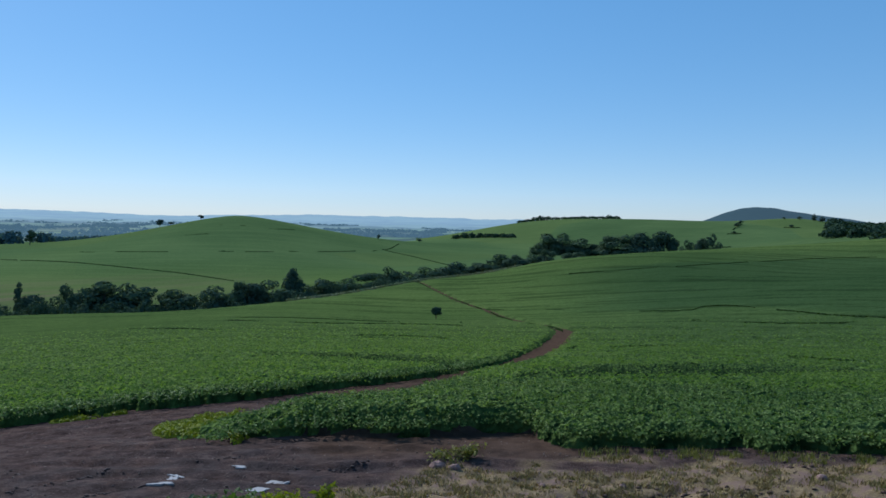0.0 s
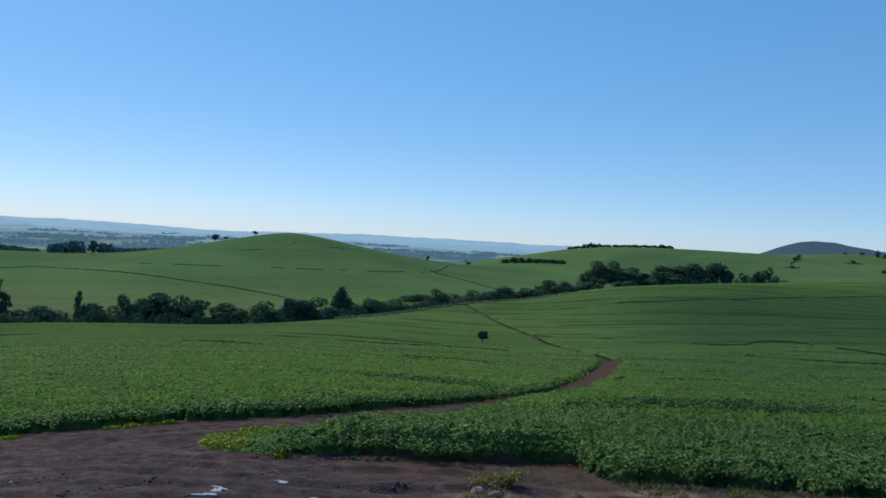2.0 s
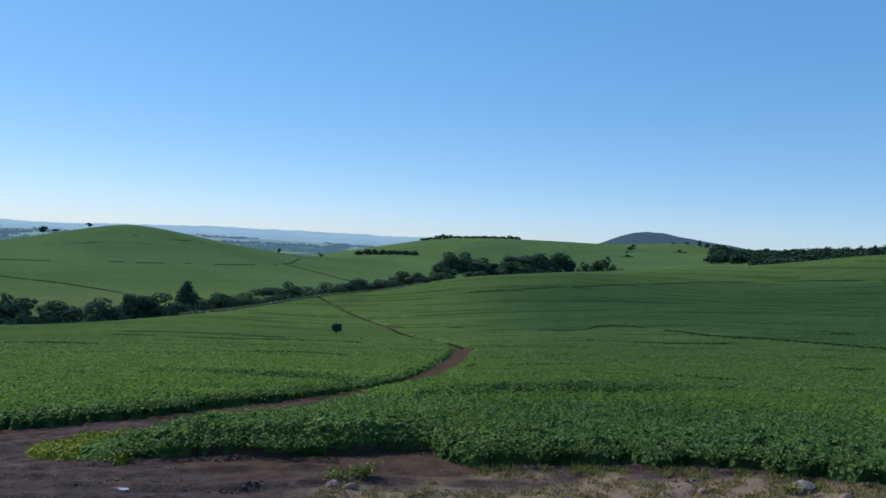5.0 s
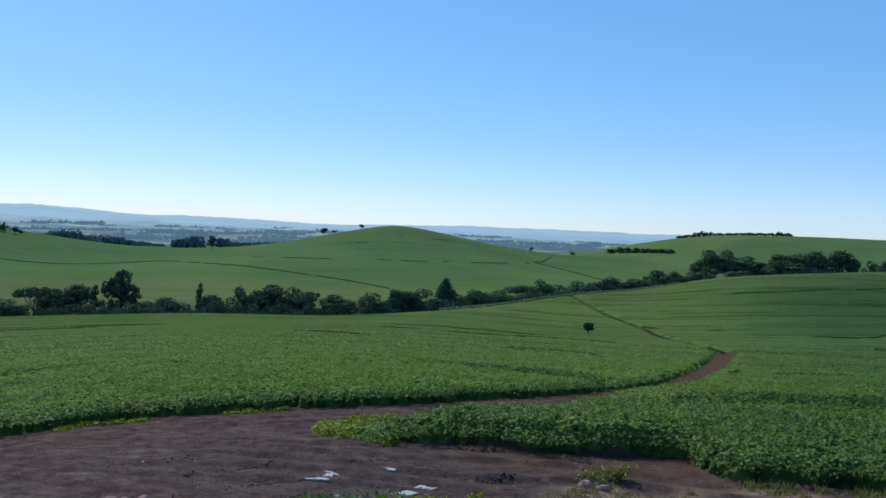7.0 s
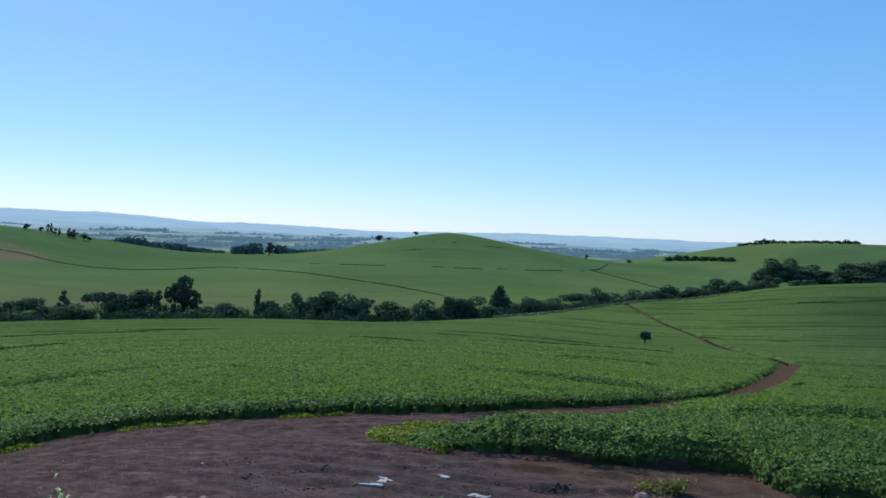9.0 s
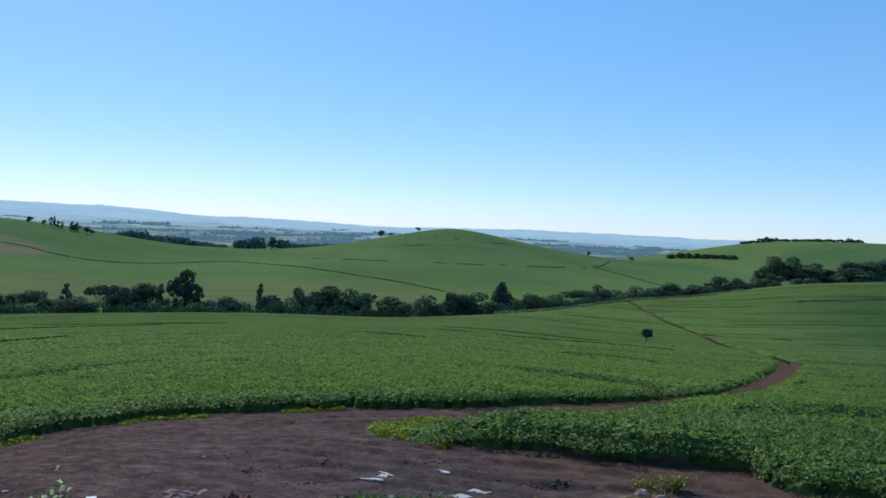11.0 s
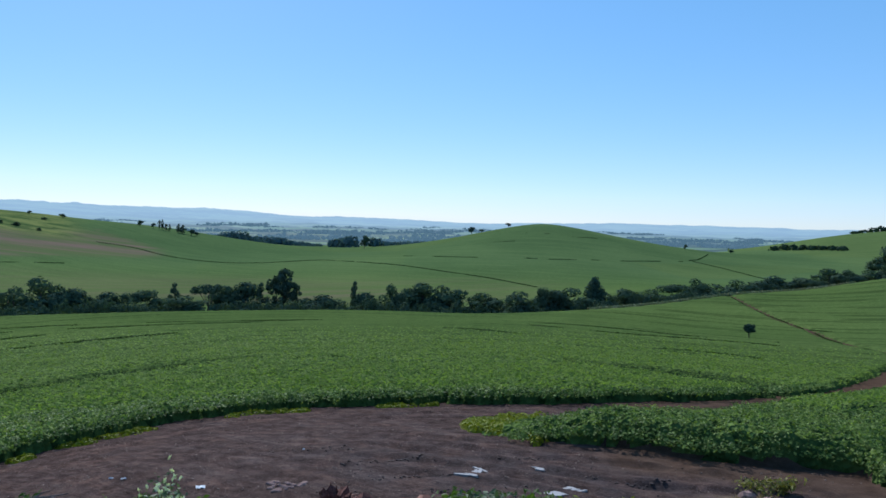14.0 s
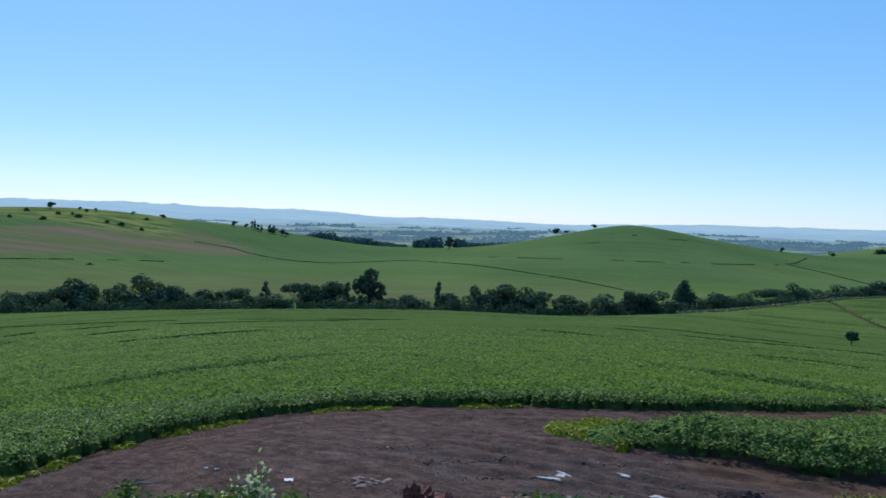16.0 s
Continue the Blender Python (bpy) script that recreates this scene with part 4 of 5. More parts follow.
def strewn(seed, count, b0, b1, r0, r1, tall, wide):
    rng = np.random.default_rng(seed)
    out = []
    for i in range(count):
        x, y = spot(rng.uniform(b0, b1), rng.uniform(r0, r1))
        out.append((x, y, rng.uniform(*tall), rng.uniform(*wide)))
    return out


# Undergrowth between the trees of the stream row.
low = []
rng = np.random.default_rng(8)
for i in range(700):
    b = rng.uniform(-9, 68)
    bed = float(hermite(STREAM[:, 0], STREAM[:, 1], np.array([b]))[0])
    x, y = spot(b, bed + rng.uniform(-34, -8) * (1.0 if b > 6 else 1.15))
    if 40.2 < b < 41.4:
        continue
    low.append((x, y, (2.2 + 6.0 * rng.uniform(0, 1) ** 1.6) * (1.0 if b > 8 else 0.8), rng.uniform(4, 9)))
scatter("undergrowth", "dark tangled shrubs filling the stream row", "shrubs", low, 0.58, FOLIAGE, 200)
scatter("grove_undergrowth", "dark shrubs filling the grove in the gully", "shrubs", strewn(6, 60, -17.6, -6.8, 790, 815, (5, 9), (8, 15)), 1.5, FOLIAGE, 130)
scatter("woodland", "dense dark wood on the hillside beyond the crop", "forest",
        strewn(2, 330, -52, -30, 870, 1150, (9, 13), (12, 20)) + strewn(3, 130, -33, -27.2, 1000, 1320, (8, 13), (12, 20)) + strewn(4, 40, -44, -38, 950, 1080, (13, 17), (12, 18)), 2.6, FAR_WOOD, 130)
scatter("hedge", "dark line of trees along a field on the far slope", "hedge",
        [(*spot(b, 1130 + 12 * b), t, w) for b, t, w in ((-0.9, 6, 12), (-1.5, 8, 12), (-2.1, 7, 12), (-2.7, 6, 12), (-3.3, 5.5, 12), (-3.9, 5.5, 12), (-4.5, 5.5, 12), (-5.1, 5, 12))]
        + [(*spot(b, 1295), t, w) for b, t, w in ((-5.9, 3, 16), (-6.4, 4, 16), (-6.9, 6.5, 16), (-7.3, 8, 14), (-7.8, 6, 14), (-8.4, 4, 16), (-9.1, 3.6, 18), (-9.8, 3.8, 18), (-10.5, 4, 18), (-11.2, 4.5, 18), (-11.8, 4.2, 16), (-12.4, 6, 12), (-12.9, 4.5, 16))],
        2.2, FAR_WOOD, 120)
FAR_CLUMPS = [(40.1, 1150, 9.8, 9), (39.3, 1180, 22, 15), (38.7, 1180, 20, 17), (38.1, 1180, 24, 17.5), (37.1, 1180, 28, 11), (35.9, 1120, 22, 11.5), (35.3, 1120, 18, 10),
              (34.6, 1100, 11, 7), (33.9, 1100, 20, 6), (32.8, 1080, 16, 3.2), (31.2, 1000, 12, 9), (30.7, 1000, 17, 12), (30.1, 980, 17, 15), (28.3, 1000, 15, 12),
              (27.1, 1150, 30, 7), (25.8, 1150, 28, 7), (24.6, 1150, 28, 8), (41.5, 1150, 20, 6), (23.6, 1100, 10, 7)]
# leaf colours paled and blued to carry the haze over far trees
HAZE_WOODS = leaf_material("haze-blued woodland foliage", (0.095, 0.140, 0.150), (0.125, 0.172, 0.178), 0.9, 0.0, 0.05, 0.15)
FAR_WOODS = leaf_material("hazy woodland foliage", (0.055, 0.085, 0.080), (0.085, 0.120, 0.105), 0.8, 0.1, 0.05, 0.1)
# the haze before the outer bands: blue emission mixed over the leaves
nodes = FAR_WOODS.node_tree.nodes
veil, haze_glow = nodes.new("ShaderNodeMixShader"), nodes.new("ShaderNodeEmission")
veil.inputs[0].default_value, haze_glow.inputs[0].default_value = 0.5, (0.16, 0.26, 0.32, 1)
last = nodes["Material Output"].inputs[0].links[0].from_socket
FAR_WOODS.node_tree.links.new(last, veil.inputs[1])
FAR_WOODS.node_tree.links.new(haze_glow.outputs[0], veil.inputs[2])
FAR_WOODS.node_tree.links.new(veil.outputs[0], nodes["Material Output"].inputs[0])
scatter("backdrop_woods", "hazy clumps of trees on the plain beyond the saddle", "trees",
        [(*spot(b + dx, r), t, w * 1.25) for b, r, w, t in FAR_CLUMPS for dx in (0, 0.35)], 2.4, HAZE_WOODS, 260, "stuff")


# Bands of trees further out on the plain.
rng = np.random.default_rng(14)
bands = []
for i in range(80):
    b, r, n = rng.uniform(-4, 62), 1300 * (3300 / 1300) ** rng.uniform(0, 1), rng.integers(3, 12)
    slant = rng.normal(0, 12)
    for k in range(n):
        bands.append((*spot(b + k * 0.9 * 25 / r * 57.3 / 25 * 22, r + slant * k + rng.normal(0, 12)), rng.uniform(6, 13), rng.uniform(20, 42)))
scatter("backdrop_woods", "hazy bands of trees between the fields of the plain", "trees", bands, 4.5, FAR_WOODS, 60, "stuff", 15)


# ---- contour banks: dark grass lines for the crop's shaded terrace edges, as bearing and range ----
BANKS_NEAR = [
    [(60.8, 201), (55.6, 208), (48.1, 217), (41.9, 217), (31.1, 221)],
    [(60.1, 153), (57.4, 171), (53.8, 184), (48.1, 193), (36.1, 207)],
    [(60.3, 129), (56.5, 139), (51.2, 159)],
    [(53.4, 114), (50.0, 123), (46.0, 133), (42.7, 141)],
    [(22.9, 157), (20.1, 150), (15.7, 130), (12.4, 127)],
    [(17.4, 193), (13.4, 173), (8.5, 161), (2.9, 162), (-1.5, 152)],
    [(16.1, 203), (10.4, 193), (4.7, 180), (-1.5, 175)],
    [(6.7, 112), (2.3, 110), (-0.6, 104)],
    [(-3.3, 248), (-9.3, 232)],
]
BANKS_RIGHT = [
    [(-11.0, 78), (-13.0, 85), (-14.9, 90), (-17.5, 94)],
    [(-9.5, 76), (-10.3, 84)],
    [(-35.3, 92), (-37.7, 87)],
    [(-25.1, 72), (-31.1, 66), (-36.0, 61), (-40.9, 56), (-45.6, 54)],
    [(-18.6, 167), (-23.8, 154), (-29.2, 153)],
    [(-35.1, 172), (-36.4, 168)],
]
BANKS_BROAD = [
    [(-14.8, 210), (-18.3, 206), (-19.4, 219), (-21.3, 216), (-23.4, 199), (-27.7, 172), (-31.7, 160), (-35.6, 143), (-40.0, 126), (-44.4, 113)],
    [(-9.5, 362), (-14.0, 365), (-19.0, 383), (-23.3, 425), (-27.4, 464), (-33.4, 459), (-37.2, 435), (-40.4, 399)],
]
BANKS_HILL = [
    [(29.7, 640), (26.8, 608), (23.1, 562), (19.2, 523), (15.8, 481)],
    [(26.7, 682), (22.5, 651), (19.7, 638)],
    [(17.6, 636), (14.7, 633), (11.3, 646), (8.7, 663), (5.2, 702)],
    [(4.8, 714), (4.1, 736), (3.5, 799)],
    [(4.6, 713), (2.0, 681), (-0.8, 627)],
    [(16.8, 776), (15.0, 768)],
    [(13.5, 756), (11.3, 773)],
    [(19.3, 728), (16.2, 725)],
    [(48.1, 695), (45.7, 690), (43.9, 663), (41.3, 635), (38.4, 627), (35.6, 643), (32.6, 666), (29.9, 643)],
    [(60.5, 525), (55.6, 540), (50.1, 561)],
]
BANKS_FAR = [
    [(55.2, 523), (54.0, 527)],
    [(-20.7, 1100), (-21.7, 1109)],
    [(-21.1, 1147), (-21.7, 1228)],
    [(-18.4, 953), (-21.0, 969)],
    [(-24.4, 1195), (-25.5, 1199)],
]


def bank(line, seed, tall, base, size, gap, material=None, label="thin dark line of grass along a terrace, drawn for crop shade"):
    """A low, broken grass strip along a terrace; dark ones stand for shade."""
    rng = np.random.default_rng(seed)
    legs = np.array(line, float)
    q = np.linspace(0, len(legs) - 1, 12 * len(legs))
    soft = [hermite(np.arange(len(legs), dtype=float), legs[:, j], q) if len(legs) > 2 else np.interp(q, [0, 1], legs[:, j]) for j in (0, 1)]
    pts = np.array([spot(b, r) for b, r in zip(*soft)])
    run = np.r_[0, np.cumsum(np.hypot(*np.diff(pts, axis=0).T))]
    count = int(run[-1] / size * 7)
    s = rng.uniform(0, run[-1], count)
    s = s[np.sin(s * 0.21 + seed) + np.sin(s * 0.083 + 2 * seed) + rng.normal(0, 0.3, count) > gap]
    x = np.interp(s, run, pts[:, 0]) + rng.normal(0, size * 0.25, len(s))
    y = np.interp(s, run, pts[:, 1]) + rng.normal(0, size * 0.45, len(s))
    z = height(x, y) + base + rng.uniform(-0.15, 1, len(s)) * tall
    n = rng.normal(0, 0.7, (len(s), 3)) + [0, -0.6, 0.25]
    v, f = leaves(rng, np.c_[x, y, z], n, size * rng.uniform(0.6, 1.3, len(s)), 1.0, "clump")
    me = mesh_from("contour_bank", v, f, material or BANK_SHADE)
    return tagged(new("contour_bank", me), label, "terrace bank", "contour banks", "stuff")


for i, line in enumerate(BANKS_NEAR):
    bank(line, i, 0.15, 0.60, 0.22, -0.4)
for i, line in enumerate(BANKS_RIGHT):
    bank(line, 30 + i, 0.16, 0.60, 0.22, -0.4)
for i, line in enumerate(BANKS_BROAD):
    bank(line, 50 + i, 0.22, 0.60, 0.28 + 0.2 * i, -0.8)
for i, line in enumerate(BANKS_HILL):
    bank(line, 60 + i, 0.45, 0.0, 0.5, -1.6 if i in (0, 3, 4, 8) else 0.1)
for i, line in enumerate(BANKS_FAR):
    bank(line, 90 + i, 0.9, 0.1, 0.9, -0.6)


# A dark strip for the crop's shade beside the lower track, and the pale verge where the field ends above the stream.
bank([(b + 0.16, r) for b, r in TRACK[13:]], 120, 0.22, 0.10, 0.22, -0.2, None, "dark strip for the crop's shade beside the sunken track")
VERGE_PALE = leaf_material("pale verge grass", (0.22, 0.23, 0.12), (0.36, 0.35, 0.20), 0.8, 0.1, 0.1, 0.1)
bank([(12, 321), (9, 337), (6, 361), (3, 383), (0, 420), (-3, 449), (-6, 467)], 121, 0.9, 0.7, 0.6, -3.0, VERGE_PALE, "pale dry grass along the end of the field")


# ---- the yard ----
def weeds(name, label, spots, material, seed, size, count):
    """Small tufts of leaves at x, y, height, width."""
    rng = np.random.default_rng(seed)
    cs, ns = [], []
    for x, y, tall, wide in spots:
        d = rng.normal(size=(count, 3))
        d /= np.linalg.norm(d, axis=1, keepdims=True)
        z = float(ground_height(x, y)[0])
        cs.append(np.array([x, y, z]) + np.abs(d) * np.sign(d * [1, 1, 0] + [0, 0, 1]) * [wide / 2, wide / 2, tall])
        ns.append(d + [0, 0, 0.6])
    c = np.concatenate(cs)
    v, f = leaves(rng, c, np.concatenate(ns), size * rng.uniform(0.6, 1.4, len(c)), 1.5)
    return tagged(new(name, mesh_from(name, v, f, material)), label, "weeds", kind="stuff")


rng = np.random.default_rng(21)
edge = []
for i in range(170):
    b = rng.uniform(19, 66)
    if math.sin(b * 0.55 + 0.6) + 0.8 * math.sin(b * 1.7) + (0.5 if b > 44 else 0) < 0.15:
        continue
    r = np.interp(b, YARD_EDGE[:, 0], YARD_EDGE[:, 1]) - rng.uniform(0.0, 0.7)
    edge.append((*spot(b, r), rng.uniform(0.05, 0.16), rng.uniform(0.3, 0.8)))
for i in range(170):
    b = 20.6 - 6.0 * rng.uniform(0, 1) ** 1.6
    edge.append((*spot(b, 26.5 + (22.0 - b) * rng.uniform(-0.45, 0.45)), rng.uniform(0.10, 0.26), rng.uniform(0.3, 0.8)))
weeds("weed_fringe", "bright yellow-green weeds along the crop's edge", edge, WEED, 4, 0.09, 60)


def blade_tufts(name, label, spots, material, seed, tall, blades=9):
    """Tufts of thin upright blades at x, y."""
    rng = np.random.default_rng(seed)
    xy = np.repeat(np.asarray(spots, float), blades, 0)
    n = len(xy)
    z = np.repeat(ground_height(np.asarray(spots)[:, 0], np.asarray(spots)[:, 1]), blades)
    a = rng.uniform(0, 6.28, n)
    h = tall * rng.uniform(0.4, 1.2, n)
    lean = rng.uniform(0.1, 0.8, n) * h
    base = np.c_[xy + rng.normal(0, 0.06, (n, 2)), z - 0.02]
    side = np.c_[-np.sin(a), np.cos(a), np.zeros(n)] * 0.011
    mid = base + np.c_[np.cos(a) * lean * 0.35, np.sin(a) * lean * 0.35, h * 0.6]
    tip = base + np.c_[np.cos(a) * lean, np.sin(a) * lean, h]
    v = np.stack([base - side, base + side, mid + side * 0.8, mid - side * 0.8, tip + side * 0.2, tip - side * 0.2], 1).reshape(-1, 3)
    i = np.arange(n)[:, None] * 6
    f = np.concatenate([i + [0, 1, 2, 3], i + [3, 2, 4, 5]])
    return tagged(new(name, mesh_from(name, v, f, material)), label, "grass", kind="stuff")


def grass_spots(seed, count, b0, b1, r0, r1):
    rng = np.random.default_rng(seed)
    b, r = rng.uniform(b0, b1, count), rng.uniform(r0, r1, count)
    x, y = -np.sin(np.radians(b)) * r, np.cos(np.radians(b)) * r
    inside, bare, dry = masks(x, y)
    keep = (dry > 0.55) & (ripple(x, y, 1.3, 3) + rng.normal(0, 0.35, count) > -0.05)
    return np.c_[x, y][keep]


blade_tufts("dry_grass", "straw-coloured dry grass on the roadside bank", grass_spots(31, 18000, -54, 14, 11.5, 22.5), STRAW, 32, 0.10, 11)
blade_tufts("green_grass", "yellowish green grass among the dry tufts", grass_spots(33, 1500, -54, 14, 11.5, 22.5), VERGE, 34, 0.09)


rng = np.random.default_rng(38)
fringe = []
for i in range(420):
    b = rng.uniform(-50, -11)
    r = np.interp(b, PATCH_EDGE[:, 0], PATCH_EDGE[:, 1]) + rng.uniform(-0.9, 0.05)
    if math.sin(b * 0.9) + math.sin(b * 2.3 + 1) > -0.7:
        fringe.append(spot(b, r))
blade_tufts("fringe_grass", "tall yellowing grass along the foot of the crop", fringe, VERGE, 39, 0.17, 8)


REED = leaf_material("withered brown plume", (0.090, 0.060, 0.045), (0.190, 0.130, 0.095), 0.8, 0.1, 0.8)


def dry_reed(bearing, r, tall, seed):
    """A tall withered weed with feathery brown tops."""
    rng = np.random.default_rng(seed)
    root = thing("dry_weed", "tall withered weed with feathery brown tops", "weed", on_ground(bearing, r), "dry weeds by the road")
    for i in range(4):
        bm = bmesh.new()
        a, q = rng.uniform(0, 6.28), rng.uniform(0.03, 0.14)
        tip = Vector((math.cos(a) * q * tall, math.sin(a) * q * tall, tall * rng.uniform(0.75, 1.0)))
        tube(bm, [(0, 0, -0.05), tip * 0.5 + Vector((0, 0, tall * 0.04)), tip], [0.006, 0.004, 0.002], 4)
        stalk = part("stalk", bm_mesh("stalk", bm, STONE), root)
        c = np.array(tip)[None] * rng.uniform(0.72, 1.0, 60)[:, None] + rng.normal(0, 0.018, (60, 3))
        v, f = leaves(rng, c, rng.normal(size=(60, 3)), 0.018 * rng.uniform(0.6, 1.5, 60), 1.8)
        tagged(part("plume", mesh_from("plume", v, f, REED), stalk, "feathery brown plume"), kind="stuff")
    return root


dry_reed(-45.6, 7.0, 2.2, 1)
dry_reed(-46.6, 7.2, 1.9, 2)


def lump_mesh(rng, size, material, rough=0.25, levels=2, name="stone"):
    """An uneven stone or clod, flat underneath."""
    bm = bmesh.new()
    bmesh.ops.create_icosphere(bm, subdivisions=levels, radius=1)
    o = Vector(rng.uniform(-9, 9, 3))
    for v in bm.verts:
        k = 1 + rough * 2 * noise.noise(v.co * 1.3 + o) + rough * 0.8 * noise.noise(v.co * 3.1 + o)
        v.co = Vector((v.co.x * size[0] * k, v.co.y * size[1] * k, max(v.co.z, -0.35) * size[2] * k))
    return bm_mesh(name, bm, material)


def stone(bearing, r, size, material, label, group="", name="stone", category="stone"):
    rng = np.random.default_rng(int(bearing * 91 + r * 37) % 100000)
    ob = new(name, lump_mesh(rng, size, material, 0.16, 2, name))
    ob.location = on_ground(bearing, r) + Vector((0, 0, size[2] * 0.22))
    return tagged(ob, label, category, group)


# Clods and small stones strewn over the soil.
def clods(name, label, count, seed, material, big):
    rng = np.random.default_rng(seed)
    base = bmesh.new()
    bmesh.ops.create_icosphere(base, subdivisions=1, radius=1)
    bv = np.array([v.co[:] for v in base.verts])
    bf = np.array([[v.index for v in f.verts] for f in base.faces])
    base.free()
    b, r = rng.uniform(-30, 62, count), rng.uniform(16, 32, count)
    x, y = -np.sin(np.radians(b)) * r, np.cos(np.radians(b)) * r
    inside, bare, dry = masks(x, y)
    keep = (inside < -0.35) & (ripple(x, y, 2.2, 4) + rng.normal(0, 0.5, count) > 0.1)
    x, y = x[keep], y[keep]
    s = big * rng.uniform(0.25, 1.0, len(x)) ** 2
    z = ground_height(x, y)
    shape = bv[None] * (1 + rng.normal(0, 0.22, (len(x), len(bv), 1))) * (s[:, None] * np.array([1.2, 1, 0.7]))[:, None, :]
    v = shape + np.c_[x, y, z + s * 0.25][:, None, :]
    f = bf[None] + (np.arange(len(x)) * len(bv))[:, None, None]
    return tagged(new(name, mesh_from(name, v.reshape(-1, 3), f.reshape(-1, 3), material)), label, "soil", kind="stuff")


def clod_ridge(name, label, lines, seed, material, big, per_metre=26):
    """Broken clods thrown up along the edge of a rut, or heaped in a spot: lines of bearing, range, half width."""
    rng = np.random.default_rng(seed)
    xs, ys = [], []
    for line in lines:
        pts = np.array([(*spot(b, r), w) for b, r, w in line])
        for p, q in zip(pts[:-1], pts[1:]):
            k = max(6, int(np.hypot(*(q - p)[:2]) * per_metre))
            u = rng.uniform(0, 1, k)
            w = p[2] + (q[2] - p[2]) * u
            xs.append(p[0] + (q[0] - p[0]) * u + rng.normal(0, 1, k) * w)
            ys.append(p[1] + (q[1] - p[1]) * u + rng.normal(0, 0.8, k) * w)
    x, y = np.concatenate(xs), np.concatenate(ys)
    base = bmesh.new()
    bmesh.ops.create_icosphere(base, subdivisions=1, radius=1)
    bv = np.array([v.co[:] for v in base.verts])
    bf = np.array([[v.index for v in f.verts] for f in base.faces])
    base.free()
    s = big * rng.uniform(0.2, 1.0, len(x)) ** 1.6
    shape = bv[None] * (1 + rng.normal(0, 0.2, (len(x), len(bv), 1))) * (s[:, None] * np.array([1.5, 1, 0.75]))[:, None, :]
    v = shape + np.c_[x, y, ground_height(x, y) + s * 0.3][:, None, :]
    f = bf[None] + (np.arange(len(x)) * len(bv))[:, None, None]
    return tagged(new(name, mesh_from(name, v.reshape(-1, 3), f.reshape(-1, 3), material)), label, "soil", kind="stuff")


clod_ridge("rut_clods", "dark wet clods thrown up beside the wheel ruts",
           [[(12.6, 20.0, 0.10), (11.4, 19.9, 0.14), (8.7, 19.6, 0.10), (5.0, 20.2, 0.06)], [(28.1, 18.8, 0.05), (24.6, 19.2, 0.08), (21.5, 19.4, 0.05)],
            [(30.8, 20.4, 0.12), (27, 20.7, 0.05), (23.8, 21.3, 0.12)], [(18.5, 20.9, 0.10), (15.8, 21.4, 0.16), (14.0, 21.9, 0.14)], [(17.5, 18.4, 0.12), (14.8, 18.6, 0.2)],
            [(24, 18.0, 0.1), (19, 17.7, 0.2), (16, 17.6, 0.2)], [(2.0, 21.2, 0.1), (-1.7, 21.4, 0.12)], [(36, 22.4, 0.3), (30, 22.9, 0.4)]], 54, CLOD, 0.04, 22)
clod_ridge("bank_clods", "dark broken earth and roots on the dry bank",
           [[(-24.2, 20.6, 0.22), (-26.5, 20.9, 0.25), (-27.6, 20.7, 0.25)], [(-32.6, 19.6, 0.2), (-34.8, 19.8, 0.2)], [(-20, 18.6, 0.4), (-30, 18.6, 0.5), (-38, 18.9, 0.6)], [(-10, 18.6, 0.5), (-20, 18.3, 0.5)]], 55, STUMP_EARTH, 0.06, 26)
clods("soil_clods", "dark red-brown clods over the bare yard", 1800, 51, CLOD, 0.03)
clods("gravel", "pale pebbles scattered over the bare yard", 6500, 52, STONE_PALE, 0.026)


def puddle(bearing, r, length, width, turn, seed):
    """A thin sheet of standing water with a wavering shore."""
    rng = np.random.default_rng(seed)
    bm = bmesh.new()
    p = rng.uniform(0, 6.28, 4)
    ring = []
    for i in range(84):
        a = i * 2 * math.pi / 84
        k = 1 + 0.42 * math.sin(2 * a + p[0]) + 0.34 * math.sin(3 * a + p[1]) + 0.2 * math.sin(5 * a + p[2]) + 0.2 * math.sin(7 * a + p[3]) + 0.12 * math.sin(12 * a + p[1])
        ring.append(bm.verts.new((math.cos(a) * length * k, math.sin(a) * width * k, 0)))
    top = bm.faces.new(ring)
    low = bmesh.ops.extrude_face_region(bm, geom=[top])
    bmesh.ops.translate(bm, verts=[g for g in low["geom"] if isinstance(g, bmesh.types.BMVert)], vec=(0, 0, -0.12))
    ob = new("puddle", bm_mesh("puddle", bm, WATER))
    ob.location = on_ground(bearing, r) + Vector((0, 0, 0.02))
    ob.rotation_euler.z = radians(turn)
    return tagged(ob, "shallow rain puddle lying in a wheel rut", "puddle", "puddles in the yard")


puddle(20.0, 19.75, 0.10, 0.20, 20, 3)
puddle(20.6, 19.35, 0.28, 0.06, 5, 4)
puddle(19.7, 20.1, 0.18, 0.05, 160, 8)
puddle(15.1, 20.4, 0.22, 0.08, -12, 5)
puddle(13.6, 18.3, 0.46, 0.13, 48, 6)
puddle(12.5, 18.9, 0.30, 0.09, 40, 7)


